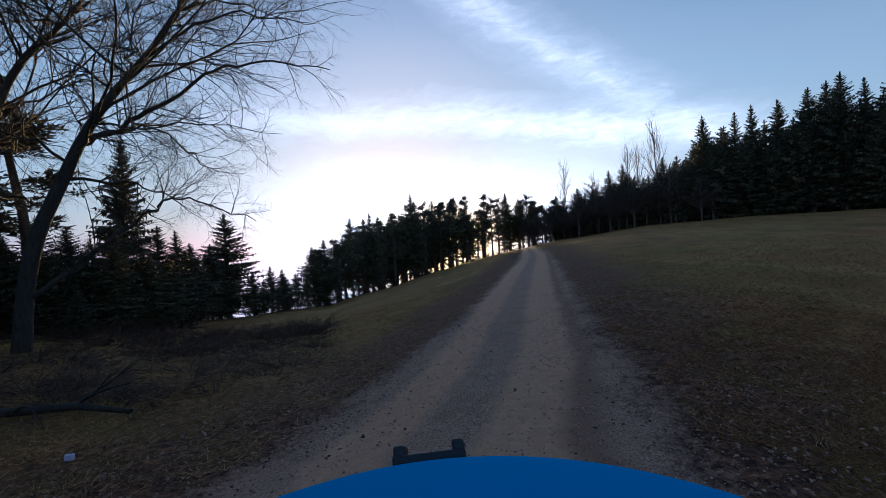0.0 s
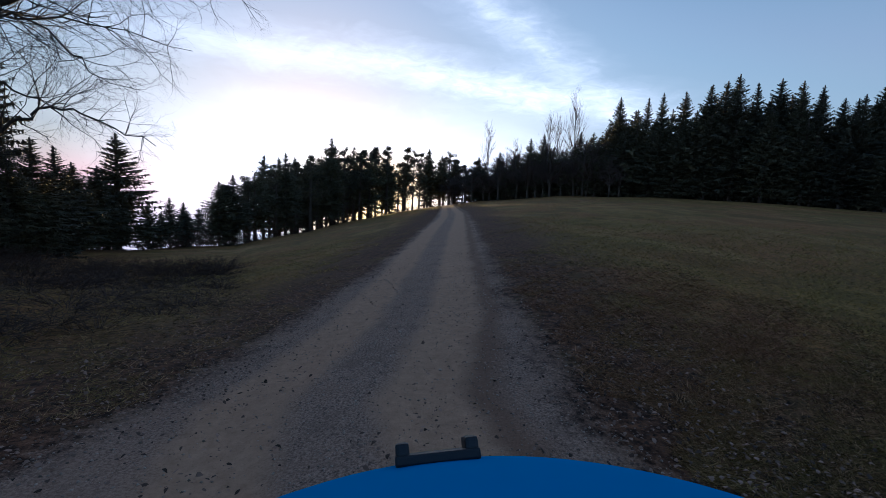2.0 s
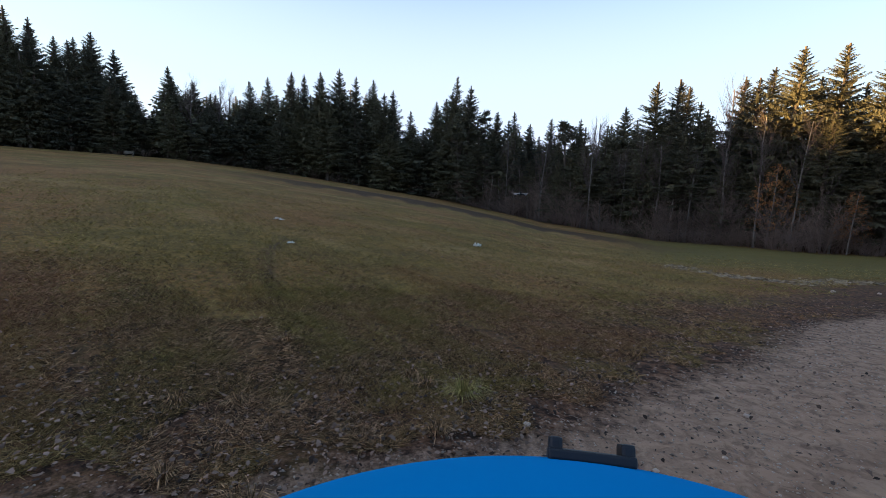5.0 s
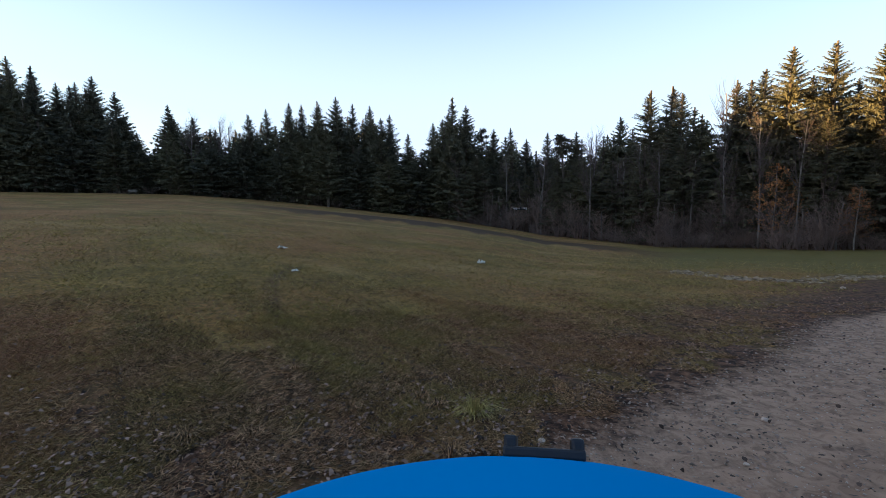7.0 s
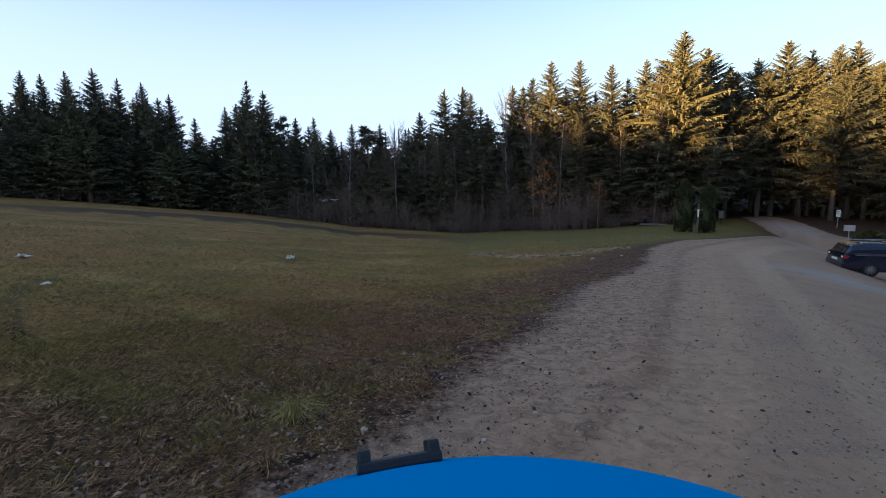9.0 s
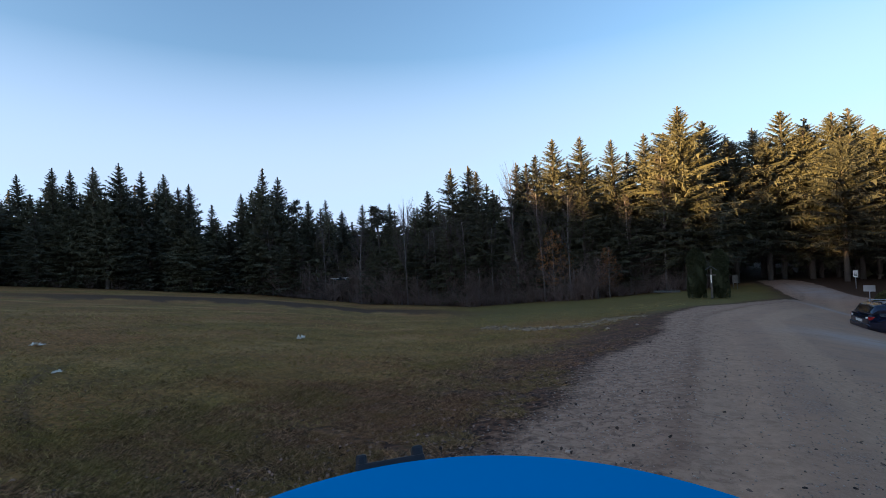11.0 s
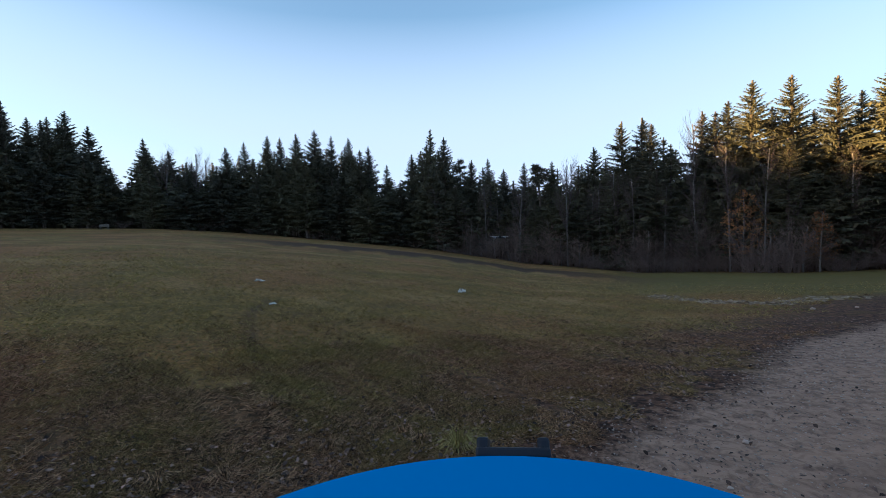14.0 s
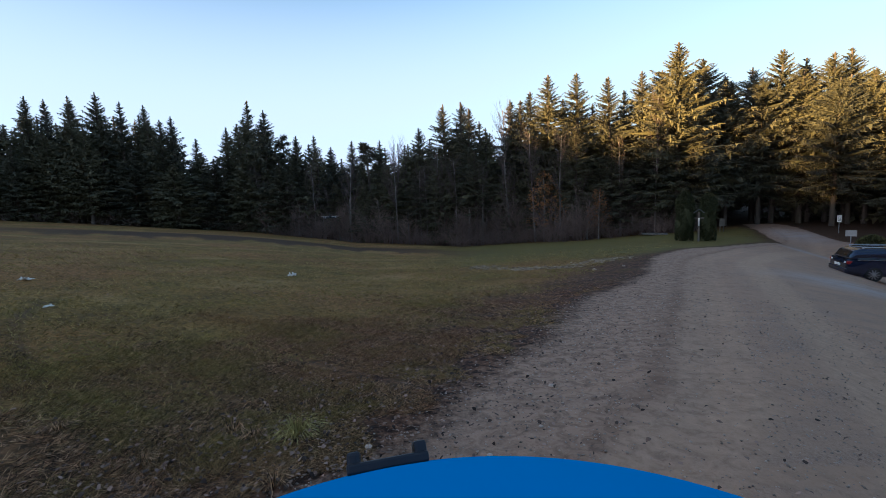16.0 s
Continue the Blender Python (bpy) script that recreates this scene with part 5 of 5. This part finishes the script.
tagged(fallen, "dark fallen branch with side twigs lying in brush", "branch")


# ---- grass, leaves and stones ----
def scatter(count, r0, r1, b0, b1, power=1.0):
    """Points round the camera's stand, thinner with distance."""
    r = r0 + (r1 - r0) * rng.random(count) ** power
    a = np.radians(rng.uniform(b0, b1, count))
    x, y = r * np.sin(a), r * np.cos(a)
    return x, y, r


def patchy(x, y, scale, seed):
    """Smooth unevenness, about -1 to 1."""
    return np.sin(x * scale + seed) * np.cos(y * scale * 1.3 + seed * 2) * 0.6 + np.sin((x + y) * scale * 2.1 + seed * 3) * 0.4


def grass(name, mat, count, r0, r1, b0, b1, keep, length, upright, label, power=1.0):
    x, y, r = scatter(count, r0, r1, b0, b1, power)
    ok = keep(gravel(x, y), x, y) & (edge(x, y)[0] > r + 1) & (rng.random(count) > smooth(0.3 * r1, r1, r))
    x, y, r = x[ok], y[ok], r[ok]
    n = len(x)
    base = np.stack([x, y, land(x, y) - 0.004], 1)
    a = rng.uniform(0, 6.283, n)
    v = unit(np.stack([np.cos(a), np.sin(a), rng.uniform(*upright, n)], 1))
    L = rng.uniform(*length, n) * (1 + r * 0.03) * (1 + 0.35 * patchy(x, y, 1.1, 12) + 0.25 * patchy(x, y, 3.7, 15))
    tip = base + v * L[:, None]
    tip[:, 2] = np.maximum(tip[:, 2], base[:, 2] + 0.012)
    w = rng.uniform(0.0010, 0.0024, n) * (1 + r * 0.17)
    side = unit(np.cross(v, rng.normal(0, 1, (n, 3))))
    tagged(new(name, tri_mesh(name, *spikes(base, tip, w, side), mat)), label, "grass", kind="stuff")


grass("meadow_grass", M_GRASS, 620000, 2.4, 38, -150, 62, lambda g, x, y: (g < -2.0 + 1.3 * patchy(x, y, 0.9, 1)) & (rng.random(len(g)) < (0.62 + 0.38 * patchy(x, y, 1.9, 8)) * np.where((y < -2) & (x > -14), 0.4, 1.0)), (0.03, 0.095), (0.15, 1.1), "short olive-green winter grass with straw blades", 1.3)
grass("turf", M_TURF, 1500000, 1.7, 11, -62, 40, lambda g, x, y: (g < -0.7 + 0.5 * patchy(x, y, 1.3, 7)) & (rng.random(len(g)) < np.clip(0.30 + 0.55 * patchy(x, y, 1.5, 21) + 0.35 * patchy(x, y, 5.3, 22), 0, 1)), (0.02, 0.07), (0.1, 1.2), "short green and brown turf at the edge of the meadow", 1.5)
grass("dry_grass", M_STRAW, 2300000, 1.5, 15, -160, 62, lambda g, x, y: (g < -0.35 + 0.35 * patchy(x, y, 2.1, 2)) & (g > -4.2 + 1.4 * patchy(x, y, 0.7, 4)) & (rng.random(len(g)) < (0.6 + 0.6 * patchy(x, y, 3.1, 9) + 0.4 * patchy(x, y, 7.3, 4)) * np.where((y < -1) & (x < 0), 0.25, 1.0)), (0.03, 0.11), (0.02, 0.55), "matted dry brown grass along the gravel", 1.9)


def dead_leaves(count):
    x, y, r = scatter(count, 1.4, 15, -160, 62)
    g = gravel(x, y)
    ok = rng.random(count) < 0.75 * np.exp(-((g + 0.55 + 0.5 * patchy(x, y, 1.3, 5)) / 1.1) ** 2) + 0.02 * (g > 0) + 0.02
    x, y = x[ok], y[ok]
    n = len(x)
    a, size = rng.uniform(0, 6.283, n), 0.009 + 0.016 * rng.random(n) ** 1.9
    f = np.stack([np.cos(a), np.sin(a), rng.normal(0, 0.25, n)], 1)
    s = np.stack([-np.sin(a), np.cos(a), rng.normal(0, 0.35, n)], 1)
    curl = rng.uniform(-0.2, 0.9, n)[:, None] * np.array([0, 0, 1.0])
    c = np.stack([x, y, land(x, y) + rng.uniform(0.008, 0.035, n)], 1)
    z = size[:, None]
    ring = [c - f * z, c - f * z * 0.4 + s * z * 0.62 + curl * z, c + f * z * 0.35 + s * z * 0.55 + curl * z, c + f * z * 1.1 + curl * z * 0.6,
            c + f * z * 0.35 - s * z * 0.55 + curl * z, c - f * z * 0.4 - s * z * 0.62 + curl * z]
    v = np.stack(ring, 1).reshape(-1, 3)
    k = np.arange(n)[:, None] * 6
    tris = np.concatenate([k + np.array([t]) for t in ((0, 1, 5), (1, 2, 5), (2, 4, 5), (2, 3, 4))])
    tagged(new("dead_leaves", tri_mesh("dead_leaves", v, tris, M_LEAF)), "curled dead leaves scattered over grass and gravel", "leaves", kind="stuff")


dead_leaves(90000)


def pebbles(count):
    x, y, r = scatter(count, 1.3, 11, -140, 75)
    g = gravel(x, y)
    d, _ = to_line(x, y, LANE, False)
    ok = (g > -0.3) & (rng.random(count) < 0.3 + 0.6 * (np.abs(d - 0.8) > 0.4))
    x, y, r = x[ok], y[ok], r[ok]
    n = len(x)
    size = 0.0035 + 0.009 * rng.random(n) ** 3 + 0.0007 * r
    c = np.stack([x, y, land(x, y) + size * 0.25 - 0.002], 1)
    axes = np.array([[1, 0, 0], [-1, 0, 0], [0, 1, 0], [0, -1, 0], [0, 0, 0.7], [0, 0, -0.7]], float)
    v = (c[:, None] + axes[None] * size[:, None, None] * rng.uniform(0.6, 1.4, (n, 6, 1))).reshape(-1, 3)
    k = np.arange(n)[:, None] * 6
    tris = np.concatenate([k + np.array([t]) for t in ((0, 2, 4), (2, 1, 4), (1, 3, 4), (3, 0, 4), (2, 0, 5), (1, 2, 5), (3, 1, 5), (0, 3, 5))])
    tagged(new("pebbles", tri_mesh("pebbles", v, tris, M_PEBBLE)), "small grey stones strewn over the gravel", "stones", kind="stuff")


pebbles(34000)


def crumbs(name, mat, count, keep, size, label, cat, r1=14, line=None):
    """Small flat shreds of bark, soil or wood."""
    x, y, r = scatter(count, 1.4, r1, -150, 75)
    if line:
        t = rng.uniform(0, len(line) - 1, count)
        x = np.interp(t, range(len(line)), [p[0] for p in line]) + rng.normal(0, 0.3, count)
        y = np.interp(t, range(len(line)), [p[1] for p in line]) + rng.normal(0, 0.3, count)
        r = np.hypot(x, y)
    ok = keep(gravel(x, y), x, y)
    x, y, r = x[ok], y[ok], r[ok]
    n = len(x)
    a = rng.uniform(0, 6.283, n)
    v = np.stack([np.cos(a), np.sin(a), rng.normal(0, 0.12, n)], 1)
    L = rng.uniform(*size, n) * (1 + 0.05 * r)
    base = np.stack([x, y, land(x, y) + 0.006], 1)
    side = unit(np.cross(v, np.array([0, 0, 1.0]) + rng.normal(0, 0.3, (n, 3))))
    tagged(new(name, tri_mesh(name, *blades(base, base + v * L[:, None], L * rng.uniform(0.12, 0.4, n), side), mat)), label, cat, kind="stuff")


M_CRUMB = foliage("bark_shreds", (0.060, 0.038, 0.028), (0.230, 0.150, 0.110), 0.9, 0.0)
CHIPS = [(6.3, 20.6), (7.4, 17.4), (8.6, 16.2), (10.8, 17.6), (12.6, 18.2)]
M_CHIP = foliage("wood_chips", (0.16, 0.105, 0.065), (0.46, 0.325, 0.205), 0.85, 0.0)
crumbs("bark_shreds", M_CRUMB, 6000, lambda g, x, y: (g > -0.4) & (rng.random(len(g)) < np.exp(-np.maximum(g, 0) * 0.7) * (0.5 + 0.5 * patchy(x, y, 1.7, 6)) + 0.010), (0.008, 0.028), "dark shreds of bark and soil along the gravel edge", "litter")
crumbs("wood_chips", M_CHIP, 2600, lambda g, x, y: rng.random(len(g)) < 0.55 + 0.6 * patchy(x, y, 1.4, 3), (0.04, 0.13), "pale wood chips strewn at the edge of the yard", "litter", 24, CHIPS)


def tuft(x, y, size, mat, label, count=150):
    n = count
    a = rng.uniform(0, 6.283, n)
    out = np.stack([np.cos(a), np.sin(a), 0 * a], 1)
    b = out * rng.uniform(0, 0.06, n)[:, None]
    reach, h = rng.uniform(0.3, 1.0, n)[:, None], rng.uniform(0.35, 1.0, n)[:, None]
    mid = b + out * reach * 0.45 * size + np.array([0, 0, 1.0]) * h * size * 0.62
    end = b + out * reach * 1.05 * size + np.array([0, 0, 1.0]) * h * size * 0.42
    side = np.stack([-np.sin(a), np.cos(a), 0 * a], 1)
    one, two = blades(b, mid, np.full(n, 0.0032), side), blades(mid, end, np.full(n, 0.0028), side)
    ob = new("grass_tuft", tri_mesh("grass_tuft", *joined([one, two]), mat))
    ob.location = (x, y, float(land(x, y)))
    return tagged(ob, label, "grass tuft")


tuft(-0.39, 3.65, 0.26, M_TUFT, "yellow-green grass tuft beside the gravel")
for i in range(12):
    b, d = rng.uniform(-62, -8), rng.uniform(2.3, 5.0)
    x, y = d * math.sin(radians(b)), d * math.cos(radians(b))
    tuft(x, y, rng.uniform(0.12, 0.2), M_STRAW, "dry straw-coloured grass tuft", 90)

# single pale stones on the gravel
for x, y, size in ((2.07, 4.15, 0.030), (8.9, 14.4, 0.07), (10.2, 14.6, 0.05), (1.55, 3.3, 0.02), (0.15, 3.35, 0.03), (1.0, 3.0, 0.022), (-4.6, 0.2, 0.02), (-6.1, -0.3, 0.025)):
    bm = bmesh.new()
    bmesh.ops.create_icosphere(bm, subdivisions=2, radius=size)
    for v in bm.verts:
        v.co *= 1 + 0.22 * noise.noise(v.co * (1.7 / size) + Vector((x, y, 0)))
        v.co.z *= 0.6
    ob = new("stone", bm_mesh("stone", bm, M_PEBBLE))
    ob.location = (x, y, float(land(x, y)) + size * 0.3)
    tagged(ob, "single pale stone lying on the gravel", "stone", "loose stones")
